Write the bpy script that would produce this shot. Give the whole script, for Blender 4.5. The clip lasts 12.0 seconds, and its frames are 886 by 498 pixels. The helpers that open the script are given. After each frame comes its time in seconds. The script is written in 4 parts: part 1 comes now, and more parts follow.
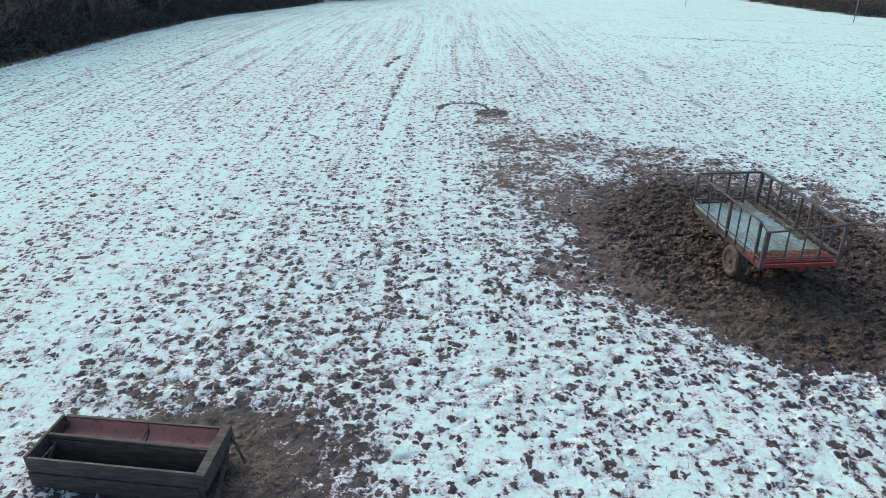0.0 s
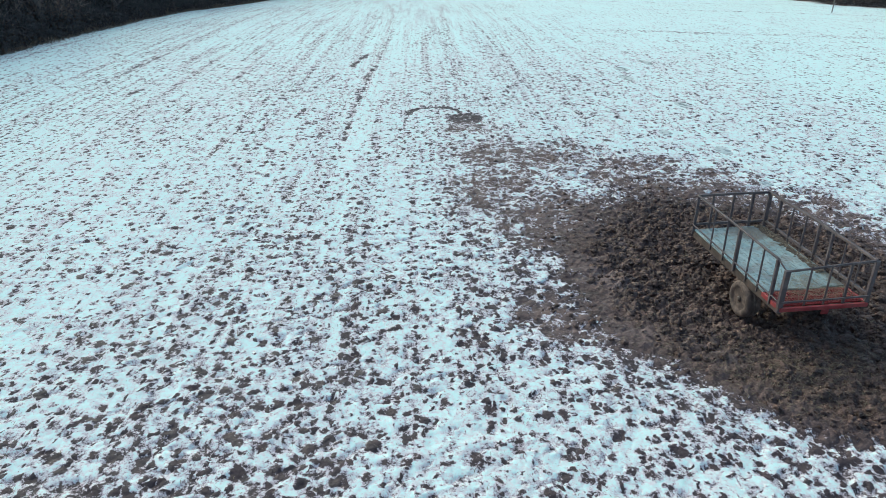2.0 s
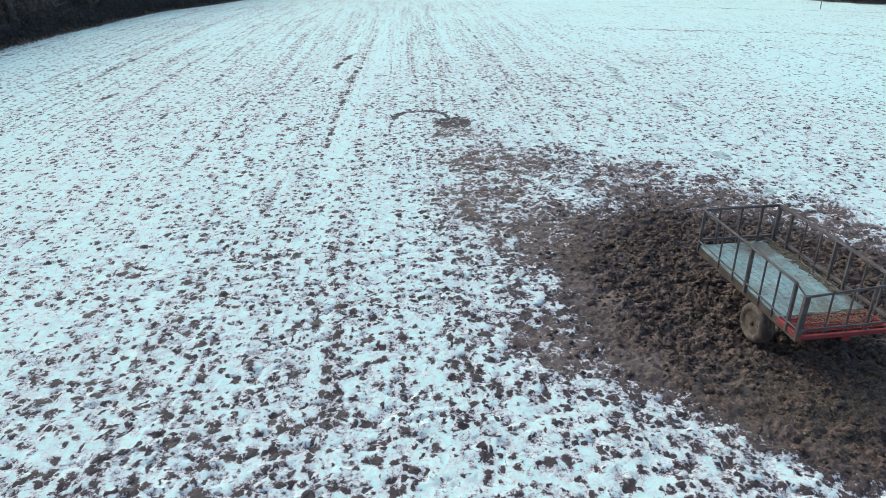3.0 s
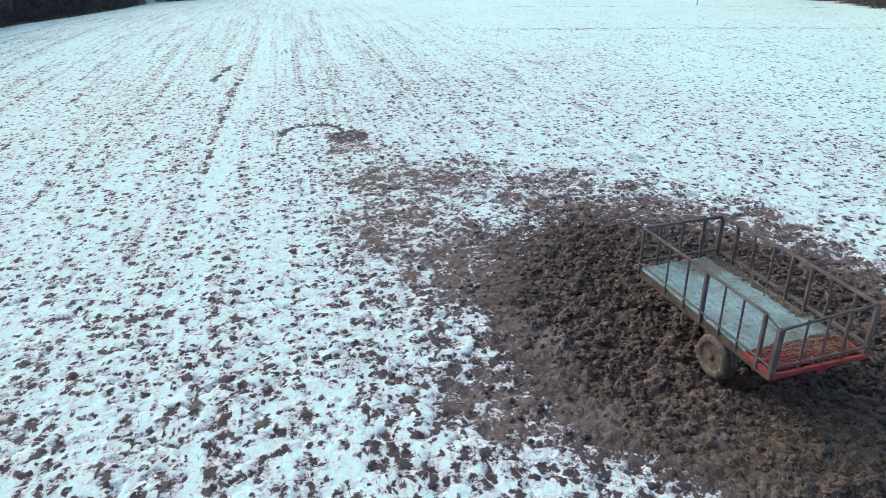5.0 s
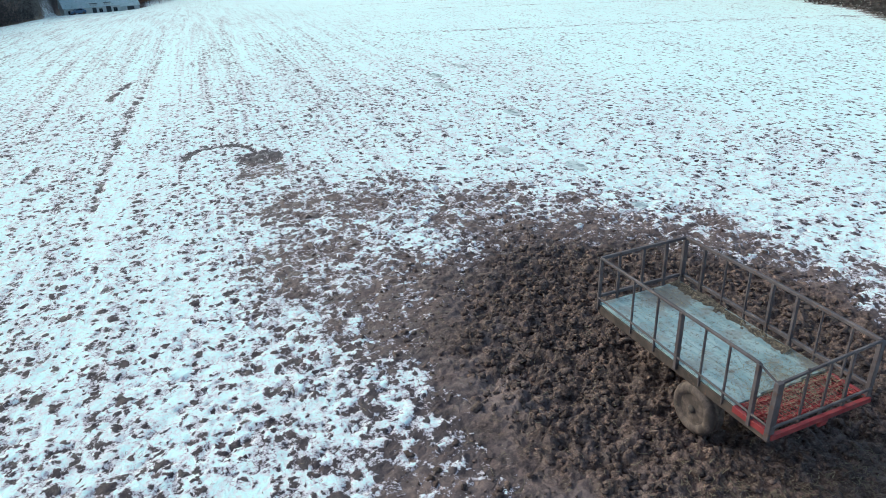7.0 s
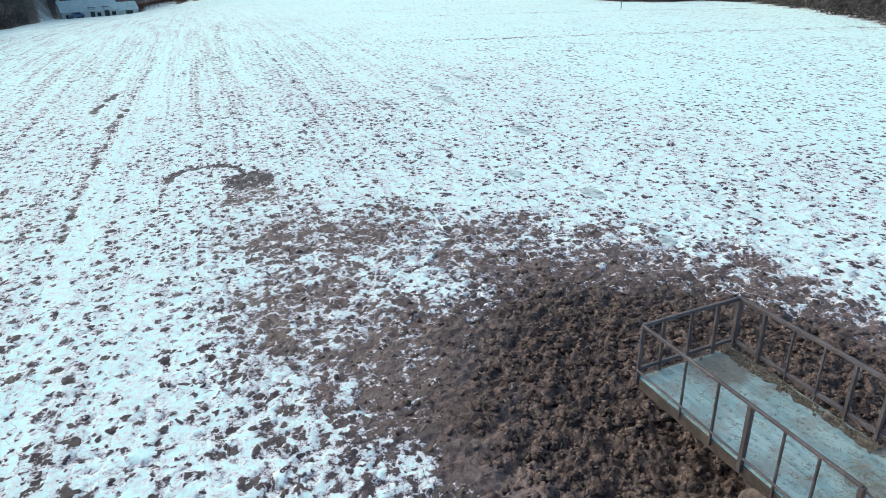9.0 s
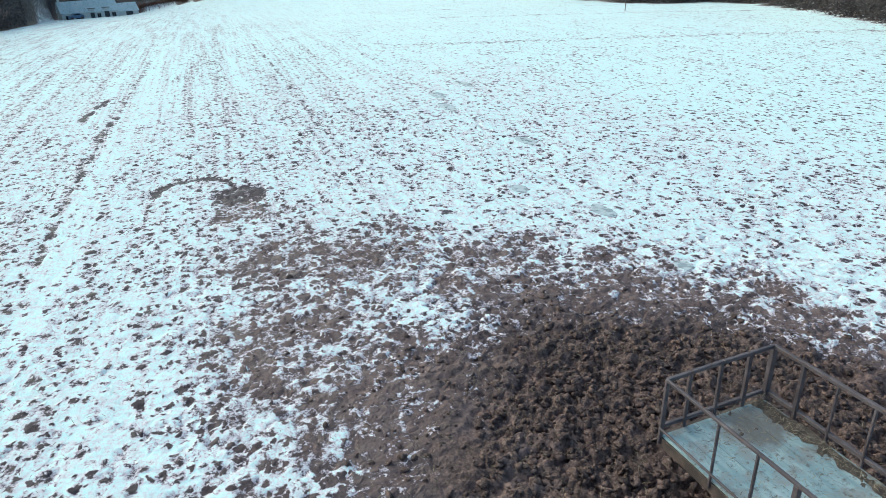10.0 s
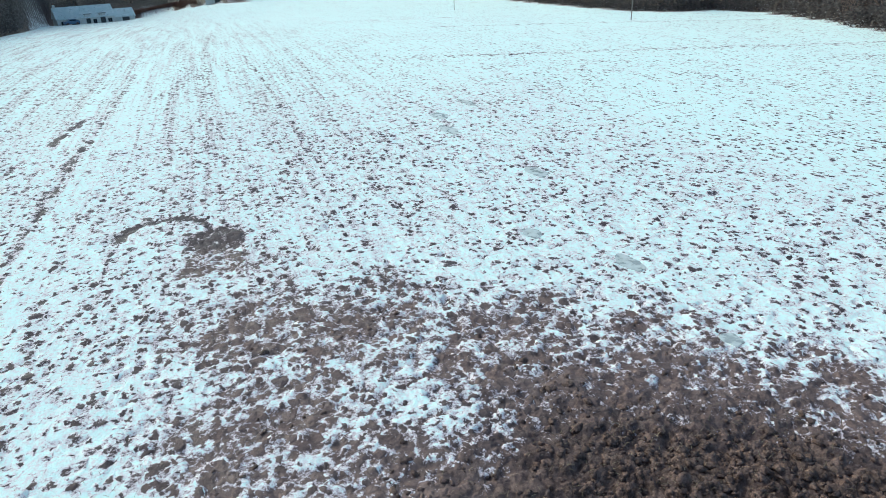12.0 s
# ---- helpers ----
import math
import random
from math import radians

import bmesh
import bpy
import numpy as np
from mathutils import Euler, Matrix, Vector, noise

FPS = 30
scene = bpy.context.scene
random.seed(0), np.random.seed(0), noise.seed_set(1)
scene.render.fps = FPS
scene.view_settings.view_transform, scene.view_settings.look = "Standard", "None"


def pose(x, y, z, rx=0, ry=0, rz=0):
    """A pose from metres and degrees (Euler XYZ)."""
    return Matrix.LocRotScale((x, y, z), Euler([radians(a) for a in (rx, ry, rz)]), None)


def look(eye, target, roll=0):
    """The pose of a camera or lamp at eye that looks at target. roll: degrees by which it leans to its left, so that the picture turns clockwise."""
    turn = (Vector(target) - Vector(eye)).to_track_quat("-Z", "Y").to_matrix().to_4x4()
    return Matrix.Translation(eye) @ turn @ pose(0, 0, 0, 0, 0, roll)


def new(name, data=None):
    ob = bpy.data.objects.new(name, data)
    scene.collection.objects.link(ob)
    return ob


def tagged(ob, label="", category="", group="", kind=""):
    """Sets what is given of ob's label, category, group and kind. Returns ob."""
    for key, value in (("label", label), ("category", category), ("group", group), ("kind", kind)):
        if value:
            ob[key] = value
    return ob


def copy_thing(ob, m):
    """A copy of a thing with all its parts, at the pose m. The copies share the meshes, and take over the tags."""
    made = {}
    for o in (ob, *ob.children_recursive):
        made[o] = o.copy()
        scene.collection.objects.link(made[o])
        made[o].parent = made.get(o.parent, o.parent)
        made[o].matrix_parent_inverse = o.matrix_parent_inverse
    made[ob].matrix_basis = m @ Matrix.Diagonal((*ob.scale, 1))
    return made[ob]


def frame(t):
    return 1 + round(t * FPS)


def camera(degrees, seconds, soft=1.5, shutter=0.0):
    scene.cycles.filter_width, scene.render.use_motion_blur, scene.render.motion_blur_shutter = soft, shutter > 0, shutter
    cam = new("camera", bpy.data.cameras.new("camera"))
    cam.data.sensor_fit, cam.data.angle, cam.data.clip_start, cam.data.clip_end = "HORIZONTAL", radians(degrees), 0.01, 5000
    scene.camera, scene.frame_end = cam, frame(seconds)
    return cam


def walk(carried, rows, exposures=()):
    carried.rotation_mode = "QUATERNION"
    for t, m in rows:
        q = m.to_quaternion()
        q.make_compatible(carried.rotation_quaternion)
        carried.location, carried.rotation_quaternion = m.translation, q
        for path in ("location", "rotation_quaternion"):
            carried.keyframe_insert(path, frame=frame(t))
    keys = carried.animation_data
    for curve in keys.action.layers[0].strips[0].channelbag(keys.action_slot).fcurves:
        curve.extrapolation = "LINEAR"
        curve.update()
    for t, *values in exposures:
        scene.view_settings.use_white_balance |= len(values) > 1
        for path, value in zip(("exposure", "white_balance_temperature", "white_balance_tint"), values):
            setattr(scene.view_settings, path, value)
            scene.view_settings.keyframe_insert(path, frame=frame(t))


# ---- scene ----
cam = camera(66.0, 12.0, soft=0.75)
# seconds, x, y, z, yaw, pitch, roll
ROWS = [
    (0.0, 0.719, 0.767, 6.298, -4.685, -24.731, 0.059),
    (0.5, 0.847, 1.341, 6.275, -5.713, -24.866, 0.314),
    (1.0, 0.970, 1.875, 6.268, -6.475, -25.043, 0.469),
    (1.5, 1.071, 2.388, 6.271, -6.639, -25.213, 0.488),
    (2.0, 1.140, 2.904, 6.273, -6.846, -25.364, 0.453),
    (2.5, 1.195, 3.424, 6.273, -7.279, -25.539, 0.487),
    (3.0, 1.248, 3.929, 6.257, -8.032, -25.592, 0.584),
    (5.0, 1.553, 5.996, 5.927, -17.163, -25.346, 1.027),
    (5.5, 1.712, 6.444, 5.846, -19.397, -25.320, 1.384),
    (6.0, 1.891, 6.877, 5.810, -21.241, -25.325, 1.659),
    (6.5, 2.067, 7.280, 5.776, -22.734, -25.321, 1.920),
    (7.0, 2.240, 7.681, 5.732, -23.663, -25.321, 2.157),
    (9.0, 2.786, 9.282, 5.697, -23.595, -24.878, 1.775),
    (9.5, 2.996, 9.718, 5.716, -23.531, -24.843, 1.793),
    (10.0, 3.204, 10.176, 5.744, -23.468, -24.856, 1.796),
    (10.5, 3.427, 10.660, 5.789, -23.391, -24.827, 1.817),
    (11.0, 3.652, 11.184, 5.827, -23.375, -24.745, 1.822),
    (11.5, 3.855, 11.726, 5.852, -23.415, -24.625, 1.788),
    (12.0, 4.035, 12.241, 5.873, -23.509, -24.530, 1.750),
]
walk(cam, [(t, pose(x, y, z, 90 + pitch, roll, yaw)) for t, x, y, z, yaw, pitch, roll in ROWS],
     exposures=((0.0, 1.00, 5900, -12), (3.0, 1.10, 5900, -12), (5.5, 1.22, 5900, -11), (9.0, 1.26, 5900, -11), (12.0, 1.20, 5900, -11)))

# ---- world, sun, exposure ----
world = bpy.data.worlds.new("overcast_sky")
scene.world = world
world.use_nodes = True
wn = world.node_tree
sky = wn.nodes.new("ShaderNodeTexSky")
sky.sky_type = "NISHITA"
sky.sun_disc = False
sky.sun_elevation = radians(24)
sky.sun_rotation = radians(-34)
sky.air_density, sky.dust_density, sky.ozone_density = 1.0, 3.0, 1.0
wn.links.new(sky.outputs["Color"], wn.nodes["Background"].inputs["Color"])
wn.nodes["Background"].inputs["Strength"].default_value = 0.10
sun = new("sun", bpy.data.lights.new("sun", "SUN"))
sun.data.energy, sun.data.angle, sun.data.color = 1.0, radians(60), (1.0, 0.95, 0.90)
sun.matrix_world = look((-22, 33, 24), (0, 0, 0))

# ---- materials ----


def material(name):
    m = bpy.data.materials.new(name)
    m.use_nodes = True
    return m, m.node_tree.nodes, m.node_tree.links, m.node_tree.nodes["Principled BSDF"]


def noise_node(n, l, vec, scale, detail=3.0, rough=0.55):
    t = n.new("ShaderNodeTexNoise")
    t.inputs["Scale"].default_value, t.inputs["Detail"].default_value, t.inputs["Roughness"].default_value = scale, detail, rough
    if vec is not None:
        l.new(vec, t.inputs["Vector"])
    return t.outputs["Fac"]


def mix(n, l, fac, a, b):
    t = n.new("ShaderNodeMix")
    t.data_type = "RGBA"
    for sock, v in ((t.inputs[0], fac), (t.inputs[6], a), (t.inputs[7], b)):
        if isinstance(v, bpy.types.NodeSocket):
            l.new(v, sock)
        elif isinstance(v, (int, float)):
            sock.default_value = v
        else:
            sock.default_value = (*v, 1)
    return t.outputs[2]


def mathn(n, l, op, a, b=0.0, clamp=False):
    t = n.new("ShaderNodeMath")
    t.operation, t.use_clamp = op, clamp
    for k, v in enumerate((a, b)):
        if isinstance(v, bpy.types.NodeSocket):
            l.new(v, t.inputs[k])
        else:
            t.inputs[k].default_value = v
    return t.outputs[0]


def remap(n, l, v, lo, hi, a=0.0, b=1.0, smooth=True):
    t = n.new("ShaderNodeMapRange")
    t.interpolation_type = "SMOOTHSTEP" if smooth else "LINEAR"
    l.new(v, t.inputs["Value"])
    for k, x in zip(("From Min", "From Max", "To Min", "To Max"), (lo, hi, a, b)):
        t.inputs[k].default_value = x
    return t.outputs["Result"]


def bump(n, l, bsdf, height, strength=0.5, distance=0.01):
    t = n.new("ShaderNodeBump")
    t.inputs["Strength"].default_value, t.inputs["Distance"].default_value = strength, distance
    l.new(height, t.inputs["Height"])
    l.new(t.outputs["Normal"], bsdf.inputs["Normal"])


def worn(name, base, second, scale, rough=(0.5, 0.8), metal=0.0, spots=None, vary=0.0, stretch=(1, 1, 1), lo=0.4, hi=0.65, bump_d=0.003):
    """A surface of one colour with patches of a second, fine grain, and stains."""
    m, n, l, b = material(name)
    co = n.new("ShaderNodeTexCoord").outputs["Object"]
    mp = n.new("ShaderNodeMapping")
    mp.inputs["Scale"].default_value = stretch
    l.new(co, mp.inputs["Vector"])
    v = mp.outputs["Vector"]
    big = noise_node(n, l, v, scale, 4)
    fine = noise_node(n, l, v, scale * 9, 3)
    col = mix(n, l, remap(n, l, big, lo, hi), base, second)
    if spots:
        col = mix(n, l, remap(n, l, noise_node(n, l, v, scale * 2.7, 5, 0.7), 0.56, 0.66, 0, 0.85), col, spots)
    dark = tuple(0.55 * c for c in base)
    col = mix(n, l, remap(n, l, fine, 0.35, 0.75, 0.45, 0.0), col, dark)
    if vary:
        r = n.new("ShaderNodeObjectInfo").outputs["Random"]
        hs = n.new("ShaderNodeHueSaturation")
        l.new(remap(n, l, r, 0, 1, 1 - vary, 1 + vary, False), hs.inputs["Value"])
        l.new(col, hs.inputs["Color"])
        col = hs.outputs["Color"]
    l.new(col, b.inputs["Base Color"])
    l.new(remap(n, l, fine, 0.3, 0.7, rough[0], rough[1]), b.inputs["Roughness"])
    b.inputs["Metallic"].default_value = metal
    bump(n, l, b, fine, 0.5, bump_d)
    return m


def islands(name, a, c, rough=0.85):
    """Blades, twigs or leaves: the colour varies from piece to piece."""
    m, n, l, b = material(name)
    r = n.new("ShaderNodeNewGeometry").outputs["Random Per Island"]
    l.new(mix(n, l, r, a, c), b.inputs["Base Color"])
    b.inputs["Roughness"].default_value = rough
    return m


def ground_material():
    m, n, l, b = material("snow_and_soil")
    pos = n.new("ShaderNodeNewGeometry").outputs["Position"]

    def attr(name):
        t = n.new("ShaderNodeAttribute")
        t.attribute_name = name
        return t.outputs["Fac"]

    cover, near, patch, litter = attr("cover"), attr("near"), attr("patch"), attr("litter")
    # rows of the drilled field run a few degrees off the y axis
    mp = n.new("ShaderNodeMapping")
    mp.inputs["Rotation"].default_value = (0, 0, radians(5))
    l.new(pos, mp.inputs["Vector"])
    rows = n.new("ShaderNodeMapping")
    rows.inputs["Scale"].default_value = (1.0, 0.02, 1.0)
    l.new(mp.outputs["Vector"], rows.inputs["Vector"])
    stretch = n.new("ShaderNodeMapping")
    stretch.inputs["Scale"].default_value = (1.25, 0.62, 1.0)
    l.new(mp.outputs["Vector"], stretch.inputs["Vector"])
    far_noise = remap(n, l, noise_node(n, l, stretch.outputs["Vector"], 5.0, 4, 0.62), 0.40, 0.66, 0, 1.12, False)
    row_noise = remap(n, l, noise_node(n, l, rows.outputs["Vector"], 1.9, 3, 0.65), 0.45, 0.68, 0, 1)
    fine = noise_node(n, l, pos, 16, 4, 0.65)
    finer = noise_node(n, l, pos, 46, 3, 0.65)
    mx = n.new("ShaderNodeMix")
    l.new(near, mx.inputs[0])
    l.new(far_noise, mx.inputs[2])
    l.new(patch, mx.inputs[3])
    u = mx.outputs[0]
    far = mathn(n, l, "SUBTRACT", 1.0, near)
    sep = n.new("ShaderNodeSeparateXYZ")
    l.new(pos, sep.inputs[0])
    sown = mathn(n, l, "MULTIPLY", mathn(n, l, "ADD", mathn(n, l, "MULTIPLY", far, 0.4), 0.6), remap(n, l, sep.outputs["X"], 3, 20, 1.0, 0.2))
    drill = remap(n, l, noise_node(n, l, rows.outputs["Vector"], 6.0, 2, 0.6), 0.5, 0.7, 0, 1)
    # clods and hoof marks that break the snow: ragged blobs strewn one to a cell, thicker along the drilled rows
    warp = n.new("ShaderNodeTexNoise")
    warp.inputs["Scale"].default_value, warp.inputs["Detail"].default_value = 7.0, 3.0
    l.new(pos, warp.inputs["Vector"])
    wv = n.new("ShaderNodeVectorMath")
    wv.operation = "MULTIPLY_ADD"
    l.new(warp.outputs["Color"], wv.inputs[0])
    wv.inputs[1].default_value = (0.26, 0.26, 0.0)
    l.new(mp.outputs["Vector"], wv.inputs[2])
    lanes = mathn(n, l, "MULTIPLY", mathn(n, l, "ADD", mathn(n, l, "MULTIPLY", row_noise, 1.5), mathn(n, l, "MULTIPLY", drill, 0.6)), mathn(n, l, "MULTIPLY", sown, 0.5))
    thick = mathn(n, l, "ADD", mathn(n, l, "ADD", remap(n, l, cover, 0.25, 0.98, 0.98, 0.36, False), lanes), remap(n, l, noise_node(n, l, pos, 0.8, 3), 0.3, 0.7, -0.26, 0.24, False))

    def strewn(cells_a_metre, small, large, along):
        st = n.new("ShaderNodeMapping")
        st.inputs["Scale"].default_value = (1.0, along, 1.0)
        l.new(wv.outputs[0], st.inputs["Vector"])
        cells = n.new("ShaderNodeTexVoronoi")
        cells.voronoi_dimensions = "2D"
        cells.inputs["Scale"].default_value = cells_a_metre
        l.new(st.outputs["Vector"], cells.inputs["Vector"])
        rgb = n.new("ShaderNodeSeparateColor")
        l.new(cells.outputs["Color"], rgb.inputs[0])
        rad = remap(n, l, rgb.outputs[0], 0, 1, small, large, False)
        blob = mathn(n, l, "MULTIPLY", mathn(n, l, "SUBTRACT", rad, cells.outputs["Distance"]), 3.6)
        keep = mathn(n, l, "MULTIPLY", mathn(n, l, "SUBTRACT", thick, rgb.outputs[1]), 12.0, True)
        strong = remap(n, l, rgb.outputs[2], 0, 1, 0.62, 1.1, False)
        return mathn(n, l, "MULTIPLY", mathn(n, l, "MULTIPLY", mathn(n, l, "ADD", blob, 0.12, True), keep), strong)

    clod = mathn(n, l, "MAXIMUM", strewn(3.6, 0.12, 0.44, 0.85), strewn(7.0, 0.20, 0.52, 0.8))
    margin = mathn(n, l, "SUBTRACT", mathn(n, l, "ADD", cover, 0.06), mathn(n, l, "MULTIPLY", u, 0.80))
    margin = mathn(n, l, "SUBTRACT", margin, mathn(n, l, "MULTIPLY", clod, remap(n, l, sep.outputs["Y"], 24, 58, 0.95, 0.58)))
    margin = mathn(n, l, "SUBTRACT", margin, mathn(n, l, "MULTIPLY", mathn(n, l, "ADD", row_noise, drill), mathn(n, l, "ADD", mathn(n, l, "MULTIPLY", sown, 0.13), 0.03)))
    margin = mathn(n, l, "ADD", margin, mathn(n, l, "MULTIPLY", mathn(n, l, "SUBTRACT", fine, 0.5), mathn(n, l, "ADD", mathn(n, l, "MULTIPLY", near, 1.2), 1.0)))
    margin = mathn(n, l, "ADD", margin, mathn(n, l, "MULTIPLY", mathn(n, l, "SUBTRACT", finer, 0.5), mathn(n, l, "ADD", mathn(n, l, "MULTIPLY", near, 0.9), 0.3)))
    snow = remap(n, l, margin, -0.20, 0.10)
    # wet brown soil, paler where it has dried, straw-coloured where hay was trodden in
    big = noise_node(n, l, pos, 0.9, 4)
    mid = noise_node(n, l, pos, 6.0, 4, 0.6)
    soil = mix(n, l, remap(n, l, mid, 0.35, 0.65), (0.054, 0.034, 0.031), (0.186, 0.119, 0.106))
    soil = mix(n, l, remap(n, l, big, 0.42, 0.62, 0, 0.6), soil, (0.126, 0.083, 0.073))
    crumb = noise_node(n, l, pos, 27, 3, 0.6)
    soil = mix(n, l, remap(n, l, crumb, 0.36, 0.54, 0.6, 0.0), soil, (0.040, 0.025, 0.023))
    soil = mix(n, l, remap(n, l, crumb, 0.58, 0.70, 0.0, 0.5), soil, (0.24, 0.175, 0.155))
    straw = remap(n, l, noise_node(n, l, pos, 34, 4, 0.7), 0.56, 0.68)
    soil = mix(n, l, mathn(n, l, "MULTIPLY", straw, mathn(n, l, "ADD", mathn(n, l, "MULTIPLY", litter, 0.7), 0.22)), soil, (0.27, 0.20, 0.155))
    # soil showing in the snow is wet, with clod shade painted in; leaf mould under the wood
    soil = mix(n, l, attr("wet_shade"), soil, (0.064, 0.050, 0.062))
    soil = mix(n, l, mathn(n, l, "MULTIPLY", attr("dry"), remap(n, l, mid, 0.25, 0.6, 0.35, 0.85)), soil, (0.220, 0.154, 0.148))
    soil = mix(n, l, attr("mould"), soil, (0.050, 0.040, 0.040))
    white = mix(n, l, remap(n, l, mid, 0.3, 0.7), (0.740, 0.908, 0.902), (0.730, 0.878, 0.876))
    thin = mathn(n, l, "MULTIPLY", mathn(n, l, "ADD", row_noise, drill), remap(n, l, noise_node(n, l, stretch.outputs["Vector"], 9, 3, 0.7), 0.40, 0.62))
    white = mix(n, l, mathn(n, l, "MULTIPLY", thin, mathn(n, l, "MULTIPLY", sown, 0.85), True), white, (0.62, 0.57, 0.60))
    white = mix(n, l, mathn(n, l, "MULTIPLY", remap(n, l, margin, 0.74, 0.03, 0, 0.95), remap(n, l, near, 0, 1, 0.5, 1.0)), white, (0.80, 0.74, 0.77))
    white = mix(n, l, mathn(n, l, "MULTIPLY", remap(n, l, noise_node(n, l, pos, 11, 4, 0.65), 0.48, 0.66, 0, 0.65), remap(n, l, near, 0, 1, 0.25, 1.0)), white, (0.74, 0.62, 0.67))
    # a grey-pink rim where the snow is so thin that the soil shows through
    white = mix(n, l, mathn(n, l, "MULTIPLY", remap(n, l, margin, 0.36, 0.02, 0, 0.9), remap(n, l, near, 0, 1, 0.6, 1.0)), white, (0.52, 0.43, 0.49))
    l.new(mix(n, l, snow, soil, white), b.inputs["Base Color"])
    wet_shade = remap(n, l, noise_node(n, l, pos, 3.1, 3), 0.35, 0.65, 0.42, 0.85)
    rg = n.new("ShaderNodeMix")
    l.new(snow, rg.inputs[0])
    l.new(wet_shade, rg.inputs[2])
    rg.inputs[3].default_value = 0.75
    l.new(rg.outputs[0], b.inputs["Roughness"])
    b.inputs["Specular IOR Level"].default_value = 0.12
    h = mathn(n, l, "ADD", mathn(n, l, "MULTIPLY", fine, 1.0), mathn(n, l, "MULTIPLY", finer, 0.6))
    h = mathn(n, l, "ADD", h, mathn(n, l, "MULTIPLY", snow, 0.4))
    h = mathn(n, l, "ADD", h, mathn(n, l, "MULTIPLY", clod, 1.0))
    bump(n, l, b, h, 0.6, 0.035)
    return m


def deck_material():
    """Pale teal paint, streaked along the boards, scuffed to grey and dirtied by hooves and feed."""
    m, n, l, b = material("teal_painted_board")
    co = n.new("ShaderNodeTexCoord").outputs["Object"]
    mp = n.new("ShaderNodeMapping")
    mp.inputs["Scale"].default_value = (1.0, 0.22, 1.0)
    l.new(co, mp.inputs["Vector"])
    streak = noise_node(n, l, mp.outputs["Vector"], 9, 4, 0.6)
    blotch = noise_node(n, l, co, 3.4, 5, 0.65)
    speck = noise_node(n, l, co, 17, 4, 0.7)
    grain = noise_node(n, l, mp.outputs["Vector"], 60, 3, 0.6)
    col = mix(n, l, remap(n, l, streak, 0.35, 0.68), (0.215, 0.300, 0.330), (0.36, 0.425, 0.445))
    col = mix(n, l, remap(n, l, blotch, 0.48, 0.62, 0, 0.7), col, (0.235, 0.225, 0.22))
    col = mix(n, l, remap(n, l, speck, 0.54, 0.66, 0, 0.8), col, (0.13, 0.105, 0.09))
    # a dung-grey stain near the far corner and a dirty strip along one edge
    sep = n.new("ShaderNodeSeparateXYZ")
    l.new(co, sep.inputs[0])
    dx = mathn(n, l, "DIVIDE", mathn(n, l, "SUBTRACT", sep.outputs["X"], 0.22), 0.44)
    dy = mathn(n, l, "DIVIDE", mathn(n, l, "SUBTRACT", sep.outputs["Y"], 1.22), 0.36)
    d2 = mathn(n, l, "ADD", mathn(n, l, "MULTIPLY", dx, dx), mathn(n, l, "MULTIPLY", dy, dy))
    d2 = mathn(n, l, "ADD", d2, mathn(n, l, "MULTIPLY", mathn(n, l, "SUBTRACT", blotch, 0.5), 3.0))
    strip = mathn(n, l, "ADD", sep.outputs["X"], mathn(n, l, "MULTIPLY", mathn(n, l, "SUBTRACT", blotch, 0.5), 1.2))
    dirt = mathn(n, l, "MAXIMUM", remap(n, l, d2, 1.2, 0.2, 0, 0.85), remap(n, l, strip, 0.52, 0.78, 0, 0.7))
    col = mix(n, l, dirt, col, mix(n, l, speck, (0.10, 0.085, 0.085), (0.20, 0.175, 0.17)))
    r = n.new("ShaderNodeObjectInfo").outputs["Random"]
    hs = n.new("ShaderNodeHueSaturation")
    l.new(remap(n, l, r, 0, 1, 0.93, 1.07, False), hs.inputs["Value"])
    l.new(col, hs.inputs["Color"])
    l.new(hs.outputs["Color"], b.inputs["Base Color"])
    l.new(remap(n, l, speck, 0.3, 0.7, 0.45, 0.8), b.inputs["Roughness"])
    bump(n, l, b, grain, 0.4, 0.002)
    return m


M_GROUND = ground_material()
M_STEEL = worn("weathered_steel", (0.112, 0.085, 0.092), (0.185, 0.145, 0.152), 5, (0.5, 0.75), 0.3, (0.16, 0.085, 0.06))
M_DARKSTEEL = worn("muddy_steel", (0.065, 0.044, 0.040), (0.13, 0.088, 0.075), 4, (0.6, 0.9), 0.1, (0.16, 0.095, 0.07))
M_FEED = worn("trampled_feed", (0.070, 0.049, 0.041), (0.155, 0.115, 0.09), 9, (0.8, 0.95), 0.0, (0.035, 0.025, 0.022), bump_d=0.012)
M_DECK = deck_material()
M_RED = worn("red_painted_steel", (0.27, 0.025, 0.032), (0.34, 0.055, 0.056), 5, (0.5, 0.8), 0.0, (0.11, 0.055, 0.045))
M_TYRE = worn("muddy_tyre", (0.085, 0.056, 0.05), (0.20, 0.138, 0.118), 7, (0.8, 0.95), 0.0, (0.035, 0.033, 0.033))
M_RIM = worn("muddy_rim", (0.20, 0.16, 0.13), (0.11, 0.085, 0.07), 9, (0.6, 0.9), 0.2)
M_WOOD = worn("grey_weathered_timber", (0.088, 0.060, 0.054), (0.175, 0.122, 0.112), 4, (0.7, 0.95), 0.0, (0.045, 0.037, 0.03), 0.12, (1.0, 6.0, 6.0), bump_d=0.006)
M_LINER = worn("rust_red_sheet", (0.43, 0.20, 0.185), (0.50, 0.255, 0.235), 3, (0.45, 0.7), 0.0, (0.17, 0.06, 0.05), 0.05)
